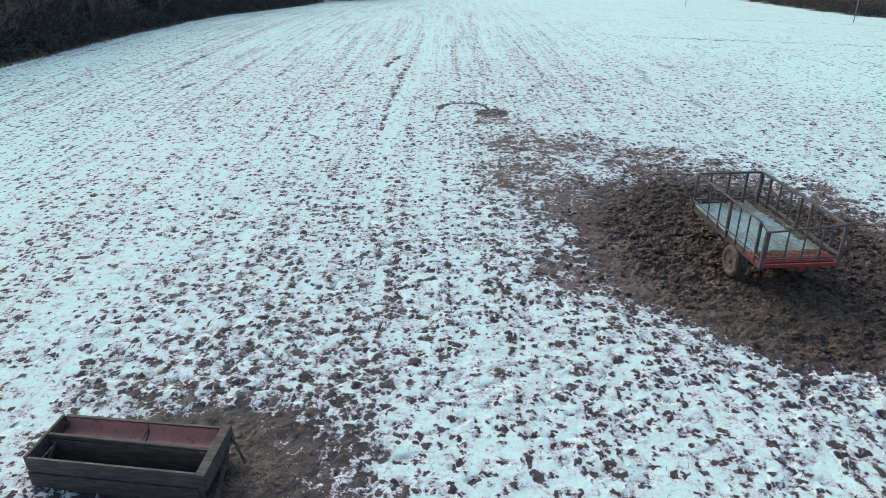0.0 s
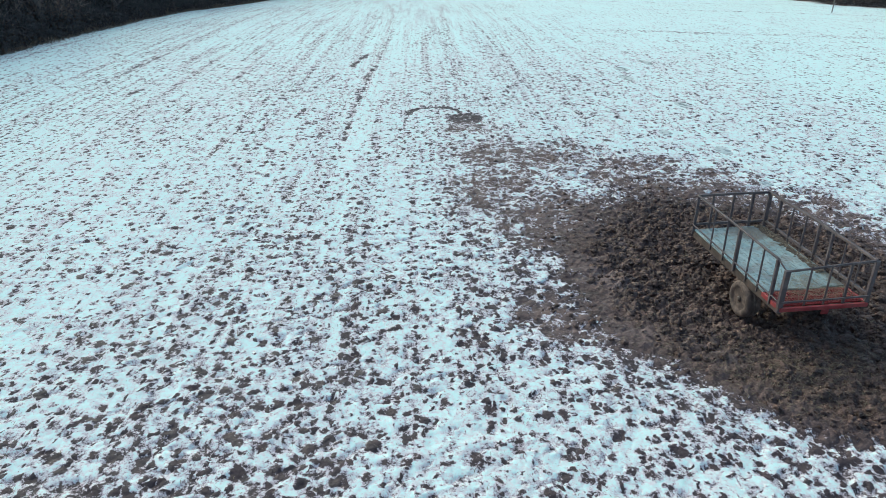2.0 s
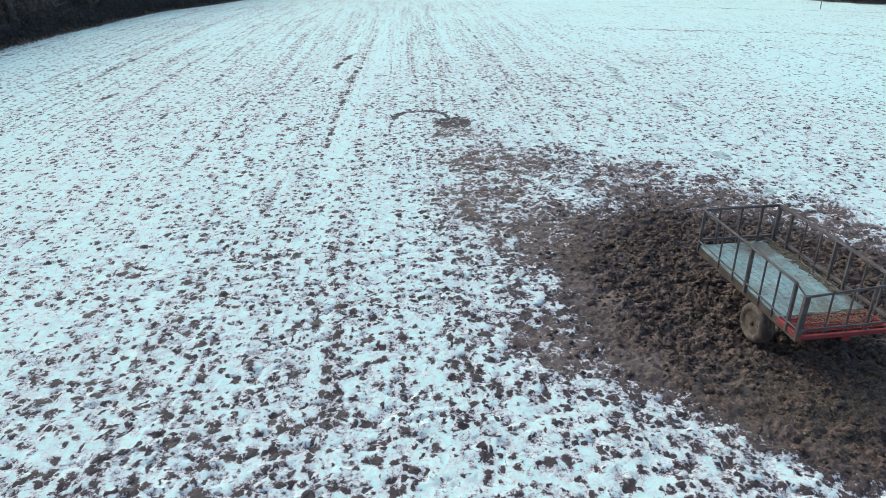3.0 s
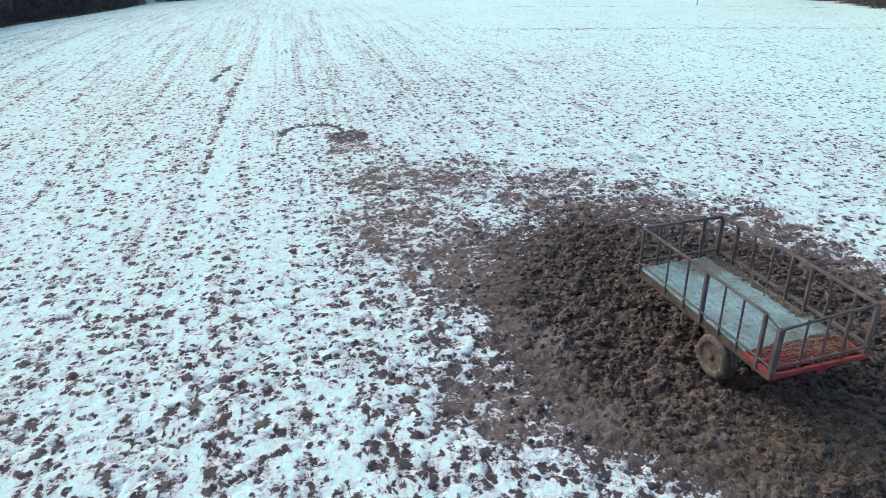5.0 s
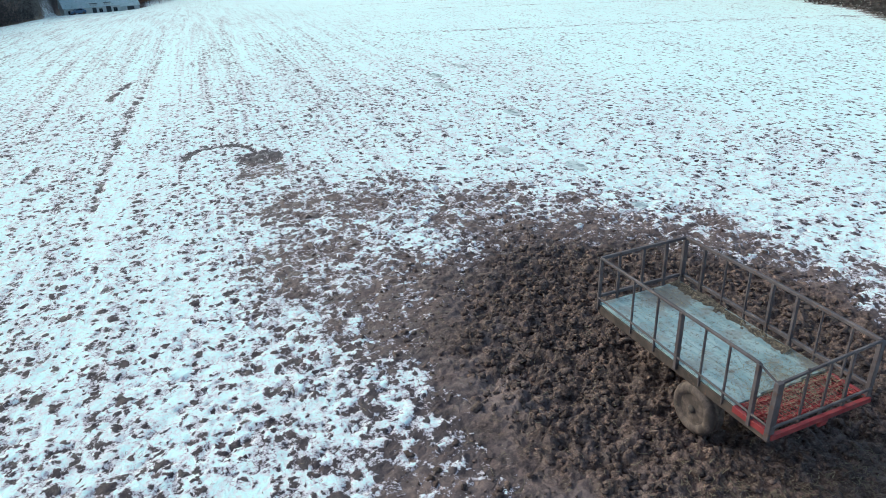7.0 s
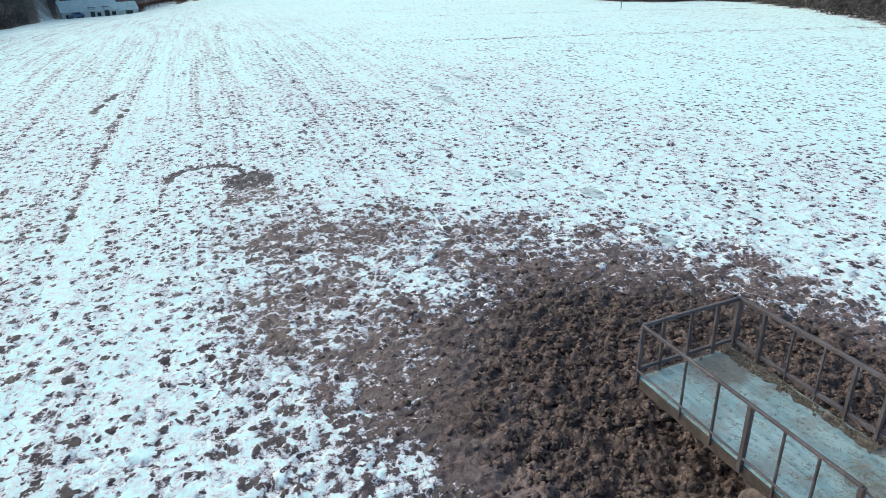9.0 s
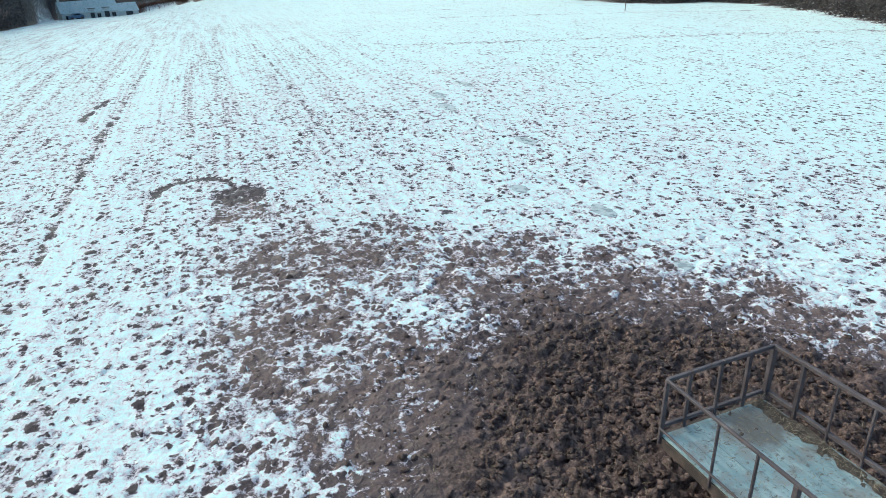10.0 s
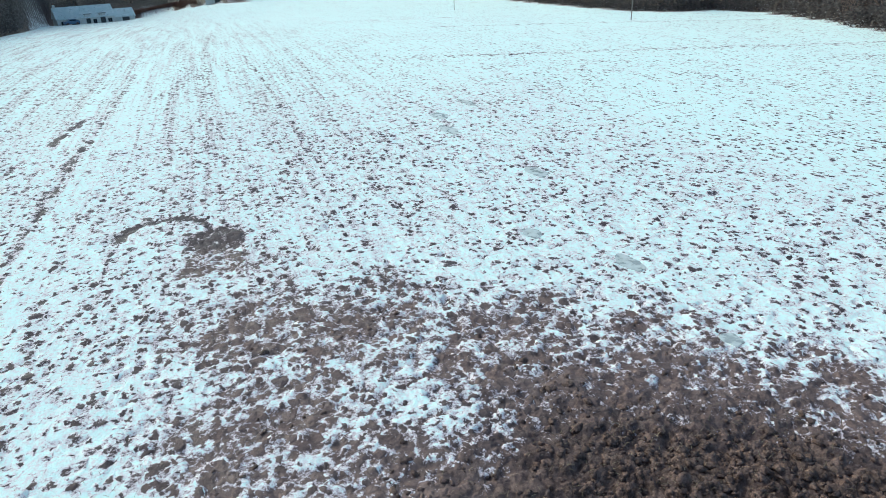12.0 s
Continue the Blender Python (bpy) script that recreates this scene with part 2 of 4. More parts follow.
M_HAY = islands("hay", (0.12, 0.085, 0.06), (0.36, 0.285, 0.20))
M_TRODDEN = islands("trodden_hay", (0.080, 0.058, 0.042), (0.20, 0.148, 0.10))
M_STUBBLE = islands("stubble", (0.12, 0.09, 0.065), (0.30, 0.235, 0.16))
M_BARK = worn("bark", (0.13, 0.092, 0.08), (0.20, 0.148, 0.13), 3, (0.85, 1.0), 0.0, (0.035, 0.03, 0.026), 0.2, (4, 4, 0.8), bump_d=0.02)
M_TWIG = islands("twigs", (0.19, 0.125, 0.11), (0.35, 0.25, 0.215))
M_THICKET = islands("thicket_leaves", (0.030, 0.025, 0.026), (0.085, 0.066, 0.064))
M_EVERGREEN = islands("evergreen_leaves", (0.018, 0.028, 0.016), (0.045, 0.06, 0.032), 0.6)
M_BRUSH = islands("dead_bracken", (0.16, 0.11, 0.085), (0.34, 0.25, 0.19))
M_BEECH = islands("beech_hedge_leaves", (0.11, 0.045, 0.03), (0.24, 0.105, 0.07))
M_WALL = worn("whitewashed_wall", (0.76, 0.75, 0.73), (0.66, 0.65, 0.62), 0.8, (0.8, 0.95), 0.0, (0.5, 0.48, 0.44))
M_ROOFSNOW = worn("snowy_slate", (0.66, 0.74, 0.75), (0.80, 0.84, 0.85), 0.7, (0.7, 0.9), 0.0, (0.20, 0.22, 0.24))
M_SLATE = worn("slate", (0.10, 0.105, 0.11), (0.17, 0.175, 0.18), 1.2, (0.5, 0.8))
M_TRIM = worn("dark_trim", (0.045, 0.045, 0.05), (0.08, 0.08, 0.085), 3, (0.5, 0.7))
M_CARPAINT = worn("blue_car_paint", (0.10, 0.17, 0.30), (0.12, 0.20, 0.34), 2, (0.25, 0.4))
M_GLASS, _gn, _gl, _gb = material("dark_window_glass")
_gb.inputs["Base Color"].default_value, _gb.inputs["Roughness"].default_value = (0.02, 0.025, 0.03, 1), 0.08
M_POLE = worn("grey_pole", (0.24, 0.21, 0.20), (0.32, 0.28, 0.27), 2, (0.8, 0.95), 0.0, None, 0.0, (5, 5, 0.6))


def ice_material():
    m, n, l, b = material("thin_ice")
    co = n.new("ShaderNodeNewGeometry").outputs["Position"]
    a = noise_node(n, l, co, 5, 4)
    l.new(mix(n, l, remap(n, l, a, 0.35, 0.65), (0.34, 0.36, 0.37), (0.52, 0.55, 0.56)), b.inputs["Base Color"])
    l.new(remap(n, l, a, 0.3, 0.7, 0.18, 0.45), b.inputs["Roughness"])
    bump(n, l, b, a, 0.3, 0.01)
    return m


M_ICE = ice_material()

# ---- terrain ----
ORIGIN = (2.0, 6.0)
# field boundary: bearing from ORIGIN in degrees, distance in metres
EDGE_AZ = (-180, -75, -55, -34, -29, -24, -19, -14, -11, -9, -7, -5.6, -4.8, -2.5, -1, 3, 7, 11, 17, 22, 27, 31, 33, 36, 39, 42, 45, 47, 50, 52, 54, 60, 80, 180)
EDGE_R = (300, 60, 40, 39, 43, 49, 57, 70, 76, 82, 92, 112, 206, 210, 214, 222, 188, 192, 200, 170, 127, 100, 91, 82, 79, 82, 78, 71, 61, 57, 50, 45, 60, 300)


def edge(az):
    return np.interp(az, EDGE_AZ, EDGE_R)


def perlin(x, y, seed):
    """Gradient noise on arrays, about -0.7 to 0.7, one unit a cell."""
    rng = np.random.RandomState(seed)
    ang = rng.rand(512, 512) * 2 * np.pi
    gx, gy = np.cos(ang), np.sin(ang)
    xi, yi = np.floor(x).astype(int), np.floor(y).astype(int)
    fx, fy = x - xi, y - yi
    ux, uy = fx * fx * fx * (fx * (fx * 6 - 15) + 10), fy * fy * fy * (fy * (fy * 6 - 15) + 10)

    def corner(i, j):
        a, b = (xi + i) & 511, (yi + j) & 511
        return gx[a, b] * (fx - i) + gy[a, b] * (fy - j)

    top = corner(0, 0) * (1 - ux) + corner(1, 0) * ux
    low = corner(0, 1) * (1 - ux) + corner(1, 1) * ux
    return top * (1 - uy) + low * uy


def smooth(v, a, b):
    t = np.clip((v - a) / (b - a), 0, 1)
    return t * t * (3 - 2 * t)


def land(x, y):
    """Height of the land without its clods: level near the trailer, falling away, then a wooded bank."""
    dx, dy = x - ORIGIN[0], y - ORIGIN[1]
    r = np.hypot(dx, dy)
    az = np.degrees(np.arctan2(dx, dy))
    ahead = smooth(dy, -30, 30)
    fall = -0.05 * 8 * np.log1p(np.exp(np.minimum((np.minimum(r, 260) - 52) / 8, 60))) * ahead
    fall += -0.029 * 8 * np.log1p(np.exp(np.minimum((np.minimum(r, 260) - 95) / 8, 60))) * ahead * (1 - smooth(az, -1, 8))
    over = np.maximum(r - edge(az) - 1.5, 0)
    bank = 45 * (1 - np.exp(-np.maximum(over - 5, 0) * 0.6 / 45)) + 0.10 * np.minimum(over, 5)
    return fall + bank


def prints(x, y, cell, seed, odds):
    """Round pits, one to a cell at most: 1 inside, 0 outside."""
    rng = np.random.RandomState(seed)
    jx, jy, size, luck = rng.rand(4, 256, 256)
    gx, gy = x / cell, y / cell
    ix, iy = np.floor(gx).astype(int), np.floor(gy).astype(int)
    out = np.zeros_like(x)
    for i in (-1, 0, 1):
        for j in (-1, 0, 1):
            p, q = (ix + i) & 255, (iy + j) & 255
            d = np.hypot(gx - ix - i - jx[p, q], gy - iy - j - jy[p, q]) * cell
            rad = 0.03 + 0.055 * size[p, q] ** 1.5
            out = np.maximum(out, (1 - smooth(d, rad * 0.55, rad * 1.25)) * (luck[p, q] < odds))
    return out


def segment(x, y, ax, ay, bx, by):
    t = np.clip(((x - ax) * (bx - ax) + (y - ay) * (by - ay)) / ((bx - ax) ** 2 + (by - ay) ** 2), 0, 1)
    return np.hypot(x - ax - t * (bx - ax), y - ay - t * (by - ay))


def axis(lo, hi, d, steps):
    """Grid lines: even between lo and hi, then widening by each (growth, reach) on both sides."""
    core = list(np.arange(lo, hi, d))
    sides = []
    for sign, start, plan in ((-1, lo, steps[0]), (1, core[-1], steps[1])):
        p, s, out = start, d, []
        for growth, reach in plan:
            while abs(p - start) < reach:
                s *= growth
                p += sign * s
                out.append(p)
        sides.append(out)
    return np.array(sides[0][::-1] + core + sides[1])


GRID = {}


def build_ground():
    d = 0.034
    xs = axis(-2.0, 12.5, d, (((1.012, 25), (1.07, 1500)), ((1.012, 25), (1.07, 1500))))
    ys = axis(4.8, 18.5, d, (((1.07, 1500),), ((1.007, 42), (1.07, 1600))))
    X, Y = np.meshgrid(xs, ys)
    DX, DY = np.meshgrid(np.gradient(xs), np.gradient(ys))
    cell = np.maximum(DX, DY * 0.6)
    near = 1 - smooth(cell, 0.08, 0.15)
    az = np.degrees(np.arctan2(X - ORIGIN[0], Y - ORIGIN[1]))
    r = np.hypot(X - ORIGIN[0], Y - ORIGIN[1])
    # snow: how much of the ground it covers
    w1 = perlin(X / 3.1, Y / 3.1, 11)
    w2 = perlin(X / 9.0, Y / 9.0, 12)
    wob = 0.55 * perlin(X / 1.6, Y / 1.6, 13) + 0.25 * perlin(X / 0.5, Y / 0.5, 14)
    cover = 0.84 + 0.10 * w1 + 0.10 * w2
    cover += 0.03 * smooth(r, 14, 40) + 0.07 * smooth(X, 10, 26) * smooth(r, 24, 44)
    cover -= 0.08 * (1 - smooth(np.hypot(X - 2.5, (Y - 10) * 0.8), 3, 9))
    # trodden ground between the trailer and the far side of the herd's path
    path = segment(X, Y, 7.0, 18.6, 4.9, 25.6) + 1.5 * wob
    trodden = np.zeros_like(X)
    for px, py, pr in ((5.4, 17.6, 2.2), (5.0, 20.3, 1.9), (4.9, 22.6, 1.8), (6.6, 21.8, 2.2), (8.4, 20.3, 2.2), (10.4, 18.9, 1.9), (4.8, 25.3, 1.0), (12.0, 17.0, 1.5), (12.2, 14.6, 1.2), (4.2, 19.0, 1.4), (4.6, 13.0, 0.7)):
        trodden = np.maximum(trodden, 1 - smooth(np.hypot(X - px, Y - py) + 1.3 * wob, 0.2 * pr, 1.35 * pr))
    cover -= (0.42 + 0.35 * perlin(X / 0.9, Y / 0.9, 17) + 0.4 * perlin(X / 0.45, Y / 0.45, 18)) * trodden
    # bare mud round the trailer
    e = np.hypot((X - 8.6) / np.where(X < 8.6, 3.65, 3.3), (Y - 13.85) / np.where(Y < 13.85, 4.5, 4.3))
    e += 0.17 * wob
    north = smooth(Y, 14.5, 18.0)
    bare = 1 - smooth(e + 0.08 * w1, 0.86 - 0.16 * north, 1.10 + 0.14 * north)
    # the trodden rim on the side away from the tail has dried paler
    dry = bare * smooth(e, 0.50, 0.80) * (1 - smooth(X, 6.3, 7.6)) * smooth(perlin(X / 1.3, Y / 1.3, 41) + 0.5 * perlin(X / 0.4, Y / 0.4, 42), -0.35, 0.25)
    cover -= 0.24 * (1 - smooth(e, 1.0, 1.6))
    # mud round the trough
    t = np.hypot((X + 1.7) / 1.9, (Y - 7.8) / 1.3) + 0.5 * wob
    cover -= 0.50 * (1 - smooth(t, 0.8, 1.35))
    bare = np.maximum(bare, 0.8 * (1 - smooth(t, 0.2, 1.0)))
    cover -= 0.16 * (1 - smooth(np.hypot((X + 1.8) / 1.5, Y - 9.3), 0.8, 2.6))
    # the ring left by a bale feeder, and the dark patch beside it
    ring = np.abs(np.hypot((X - 3.75) / 0.95, (Y - 27.7) / 1.0) - 1.0) + 0.15 * wob
    cover -= 0.82 * (1 - smooth(ring, 0.05, 0.22)) * smooth(Y, 27.3, 28.0)
    cover -= 0.85 * (1 - smooth(np.hypot((X - 4.8) / 0.8, Y - 27.0) + 0.4 * wob, 0.4, 0.95))
    # wheel ruts, broken into chains of turned-up clods
    chain = smooth(perlin(X / 0.5, Y / 0.7, 16), -0.35, 0.25)
    for ax, ay, bx, by, wd, deep in ((0.20, 22.7, 0.57, 26.3, 0.13, 1.0), (0.57, 26.3, 0.92, 30.0, 0.10, 0.7), (0.92, 30.0, 1.86, 37.6, 0.10, 0.7), (1.86, 37.6, 3.6, 52.0, 0.12, 0.4),
                                    (-0.9, 20.0, 1.3, 42.0, 0.08, 0.3), (0.62, 37.5, 1.65, 41.5, 0.24, 1.1), (-0.5, 33.7, 0.1, 36.4, 0.15, 0.6), (1.25, 34.2, 1.86, 37.6, 0.13, 0.6),
                                    (-1.3, 27.9, -1.0, 29.2, 0.13, 0.8), (-2.9, 30.2, -2.6, 31.6, 0.12, 0.7), (-8.6, 32.8, -8.3, 33.8, 0.2, 0.9), (-4.6, 35.4, -4.3, 36.8, 0.13, 0.6),
                                    (-1.4, 31.5, -0.9, 33.0, 0.12, 0.5), (-3.6, 23.5, -2.9, 28.0, 0.10, 0.4), (-2.6, 24.4, -2.2, 27.0, 0.10, 0.4), (-6.0, 26.0, -5.2, 31.0, 0.12, 0.4),
                                    (12.9, 31.6, 13.7, 35.4, 0.2, 0.4), (13.7, 35.3, 13.2, 42.0, 0.14, 0.4), (15.5, 38.2, 15.4, 40.6, 0.16, 0.4), (15.65, 33.9, 15.25, 36.0, 0.14, 0.4),
                                    (8.24, 32.9, 8.64, 37.3, 0.13, 0.5), (8.74, 39.4, 9.76, 56.3, 0.14, 0.5), (4.9, 29.6, 7.65, 55.0, 0.12, 0.3), (5.6, 38.0, 8.0, 62.0, 0.15, 0.3),
                                    (-4.1, 24.0, -2.0, 46.0, 0.12, 0.22), (-2.8, 22.0, -0.4, 46.0, 0.12, 0.22), (-8.0, 25.0, -4.6, 60.0, 0.15, 0.3), (-10.5, 34.0, -8.0, 60.0, 0.2, 0.35),
                                    (26.0, 66.0, 60.0, 50.0, 0.5, 0.6), (20.0, 48.0, 50.0, 36.0, 0.7, 0.5), (24.0, 80.0, 56.0, 66.0, 0.6, 0.5)):
        s = segment(X, Y, ax, ay, bx, by) + 0.22 * wob
        cover -= 0.9 * deep * (1 - smooth(s, wd * 0.3, wd * 1.1)) * chain
    # cleaner lanes where wheels pressed the snow flat
    for ax, ay, bx, by in ((0.75, 24.0, 2.5, 38.5), (2.5, 38.5, 5.0, 60.0), (3.0, 36.0, 5.6, 60.0), (-1.6, 24.0, 0.6, 46.0), (6.6, 40.0, 8.8, 64.0)):
        cover += 0.16 * (1 - smooth(segment(X, Y, ax, ay, bx, by) + 0.1 * wob, 0.15, 0.42))
    cover = np.clip(cover, 0.06, 0.985) * (1 - bare) - 0.6 * bare
    # the bank under the trees is bare, with scraps of snow
    over = r - edge(az) + 2.0 * perlin(X / 5, Y / 5, 15)
    wood = smooth(over, -0.5, 1.5)
    cover = cover * (1 - wood) + wood * np.where(az > 20, 0.0, -0.35)
    litter = np.exp(-(((X - 7.7) / 1.8) ** 2 + ((Y - 11.4) / 1.0) ** 2)) + 0.25 * bare + 0.3 * (1 - smooth(path, 0.6, 3.0)) + 0.9 * wood * (1 - smooth(over, 3, 6))
    # clods: rounded lumps and hoof pits
    n1 = perlin(X / 0.18 + 0.35 * perlin(X / 0.3, Y / 0.3, 6), Y / 0.18, 1)
    n2 = perlin(X / 0.10 + 0.3 * n1, Y / 0.10, 2)
    n0 = perlin(X / 0.62, Y / 0.62, 4)
    q1 = perlin(X / 0.27 + 0.5 * n1, Y / 0.22 + 0.5 * n2, 8)
    raw = 0.42 * n0 + 0.85 * q1 + 0.40 * n1 + 0.30 * n2
    patch = 0.5 + 0.5 * np.tanh(raw / 0.40)
    # hoof prints: round pits, closer together towards the trailer
    busy = np.clip(1.05 - 0.022 * np.hypot(X - 5.5, Y - 14.0), 0.3, 1.0)
    wx, wy = X + 0.09 * perlin(X / 0.13, Y / 0.13, 31), Y + 0.09 * perlin(X / 0.13, Y / 0.13, 32)
    pits = np.maximum(prints(wx, wy, 0.30, 21, 0.8 * busy), prints(wx + 0.13, wy + 0.21, 0.22, 22, 0.5 * busy)) * near
    patch = patch * 0.95 + 0.12 * pits
    rough = np.clip(0.5 + 0.5 * bare, 0.4, 1.0) * (1 - 0.35 * smooth(e, 0.8, 1.0))
    rough *= 1 - 0.5 * smooth(e, 0.66, 0.9) * (1 - smooth(X, 5.6, 7.2))
    n3 = perlin(X / 0.27, Y / 0.27, 5)
    lumps = 0.055 * np.tanh(np.abs(n1) / 0.2) + 0.05 * np.tanh(np.abs(n2) / 0.2) + 0.09 * n3 + 0.03 * perlin(X / 0.075, Y / 0.075, 7) + 0.06 * n0 - 0.09 - 0.055 * pits
    snow = smooth(cover - patch, -0.04, 0.16)
    relief = lumps * rough * near * (1 - 0.75 * snow) + 0.014 * snow * near
    relief += 0.03 * n0 * near - 0.010 * pits * (1 - bare)
    calm = 1 - smooth(np.hypot((X - 7.8) / 1.6, (Y - 11.3) / 0.9), 0.6, 1.3)
    relief *= 1 - 0.4 * calm
    for px, py, rx, ry in PUDDLES:
        relief *= smooth(np.hypot((X - px) / rx, (Y - py) / ry), 0.9, 1.5)
    Z = land(X, Y) + relief
    GRID.update(xs=xs, ys=ys, z=Z, bare=bare, rough=rough, cover=cover, calm=calm)
    ny, nx = X.shape
    me = bpy.data.meshes.new("ground")
    me.vertices.add(nx * ny)
    me.vertices.foreach_set("co", np.stack([X, Y, Z], -1).astype(np.float32).ravel())
    i = np.arange(nx * ny).reshape(ny, nx)
    quads = np.stack([i[:-1, :-1], i[:-1, 1:], i[1:, 1:], i[1:, :-1]], -1).reshape(-1, 4)
    me.loops.add(quads.size)
    me.loops.foreach_set("vertex_index", quads.astype(np.int32).ravel())
    me.polygons.add(len(quads))
    me.polygons.foreach_set("loop_start", np.arange(0, quads.size, 4, dtype=np.int32))
    me.update(calc_edges=True)
    me.polygons.foreach_set("use_smooth", np.ones(len(quads), dtype=bool))
    # soil in the snow is darkened, more beyond 15 m, standing in for clod shade
    for name, v in (("cover", cover), ("near", near), ("patch", patch), ("litter", litter), ("wet_shade", (1 - bare) * (1 - 0.6 * trodden) * (1 - wood) * (0.68 + 0.24 * smooth(r, 15, 28))), ("dry", np.maximum(dry, 0.65 * trodden * (1 - bare))), ("mould", wood * np.where(az > 18, smooth(over, 0.5, 2.5), smooth(over, 2.5, 5.0)))):
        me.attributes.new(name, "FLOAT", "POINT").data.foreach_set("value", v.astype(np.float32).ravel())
    me.materials.append(M_GROUND)
    return tagged(new("ground", me), "muddy stubble field half covered with thin snow", "ground", "", "structure")


# frozen puddles: x, y and half-widths
PUDDLES = ((12.0, 21.85, 0.22, 0.36), (13.3, 27.6, 0.24, 0.5), (13.05, 32.9, 0.22, 0.65), (13.56, 35.0, 0.28, 0.55), (11.05, 24.0, 0.17, 0.3), (11.67, 18.9, 0.15, 0.2), (15.4, 36.4, 0.18, 0.7))
ground = build_ground()


def height(x, y):
    return float(land(np.array([x]), np.array([y]))[0])


def on_grid(key, x, y):
    """Value of a ground layer at the grid point nearest to x, y."""
    i = np.clip(np.searchsorted(GRID["xs"], x), 0, len(GRID["xs"]) - 1)
    j = np.clip(np.searchsorted(GRID["ys"], y), 0, len(GRID["ys"]) - 1)
    return GRID[key][j, i]


def clods():
    """Broken lumps of mud, each an uneven rounded crumb pressed into the ground."""
    bm = bmesh.new()
    bmesh.ops.create_icosphere(bm, subdivisions=1, radius=1.0)
    base = np.array([v.co for v in bm.verts])
    tris = np.array([[v.index for v in f.verts] for f in bm.faces])
    bm.free()
    bm = bmesh.new()
    bmesh.ops.create_icosphere(bm, subdivisions=2, radius=1.0)
    base2 = np.array([v.co for v in bm.verts])
    tris2 = np.array([[v.index for v in f.verts] for f in bm.faces])
    bm.free()
    rng = np.random.RandomState(77)
    vs, fs, cov, k = [], [], [], 0
    x, y = rng.uniform(0.5, 14.5, 60000), rng.uniform(7.5, 24.0, 60000)
    bare, rough, cover, calm = (on_grid(q, x, y) for q in ("bare", "rough", "cover", "calm"))
    luck = rng.rand(60000)
    keep = luck < np.where(bare > 0.5, 0.8 * rough ** 2 * (1 - 0.5 * calm), np.clip(0.22 - 0.50 * cover, 0.0, 0.2))
    x, y, bare, z = x[keep], y[keep], bare[keep], on_grid("z", x, y)[keep]
    for px, py, pz, pb in zip(x, y, z, bare):
        big = rng.rand() ** 2.2
        b, f = (base2, tris2) if big > 0.75 else (base, tris)
        size = (0.013 + 0.040 * big) * (1.0 if pb > 0.5 else 0.85)
        lobes = sum(0.30 * np.sin(b @ rng.randn(3) * 2.2 + rng.rand() * 6) for _ in range(2))[:, None]
        p = b * (1 + lobes + 0.2 * rng.randn(len(b), 1)) * size * np.array([rng.uniform(0.7, 1.6), rng.uniform(0.7, 1.6), rng.uniform(0.5, 0.9)])
        a = rng.rand() * 6.28
        c, s = np.cos(a), np.sin(a)
        q = np.stack([p[:, 0] * c - p[:, 1] * s + px, p[:, 0] * s + p[:, 1] * c + py, p[:, 2] + pz - 0.05 * size], -1)
        vs.append(q)
        fs.append(f + k)
        k += len(q)
    vs, fs = np.concatenate(vs), np.concatenate(fs)
    me = bpy.data.meshes.new("mud_clods")
    me.vertices.add(len(vs))
    me.vertices.foreach_set("co", vs.astype(np.float32).ravel())
    me.loops.add(fs.size)
    me.loops.foreach_set("vertex_index", fs.astype(np.int32).ravel())
    me.polygons.add(len(fs))
    me.polygons.foreach_set("loop_start", np.arange(0, fs.size, 3, dtype=np.int32))
    me.update(calc_edges=True)
    me.polygons.foreach_set("use_smooth", np.ones(len(fs), dtype=bool))
    for name, v in (("cover", -0.8), ("near", 1.0), ("patch", 0.6), ("litter", 0.2), ("dry", 0.0)):
        me.attributes.new(name, "FLOAT", "POINT").data.foreach_set("value", np.full(len(vs), v, np.float32))
    me.materials.append(M_GROUND)
    print("clods", len(x), len(fs), "ground", len(ground.data.polygons))
    return tagged(new("mud_clods", me), "broken dark-brown clods of trampled mud round the trailer", "mud", "", "stuff")


clods()

# ---- mesh helpers ----


def part(name, bm, mat, parent=None, label="", at=None):
    """Links a bmesh as one mesh object, under parent if given."""
    me = bpy.data.meshes.new(name)
    bm.to_mesh(me)
    bm.free()
    me.materials.append(mat)
    ob = new(name, me)
    if parent is not None:
        ob.parent = parent
    if at is not None:
        ob.matrix_basis = at
    return tagged(ob, label)


def soup(name, verts, faces, mat, parent=None, label=""):
    me = bpy.data.meshes.new(name)
    me.from_pydata(verts, [], faces)
    me.materials.append(mat)
    ob = new(name, me)
    if parent is not None:
        ob.parent = parent
    return tagged(ob, label)


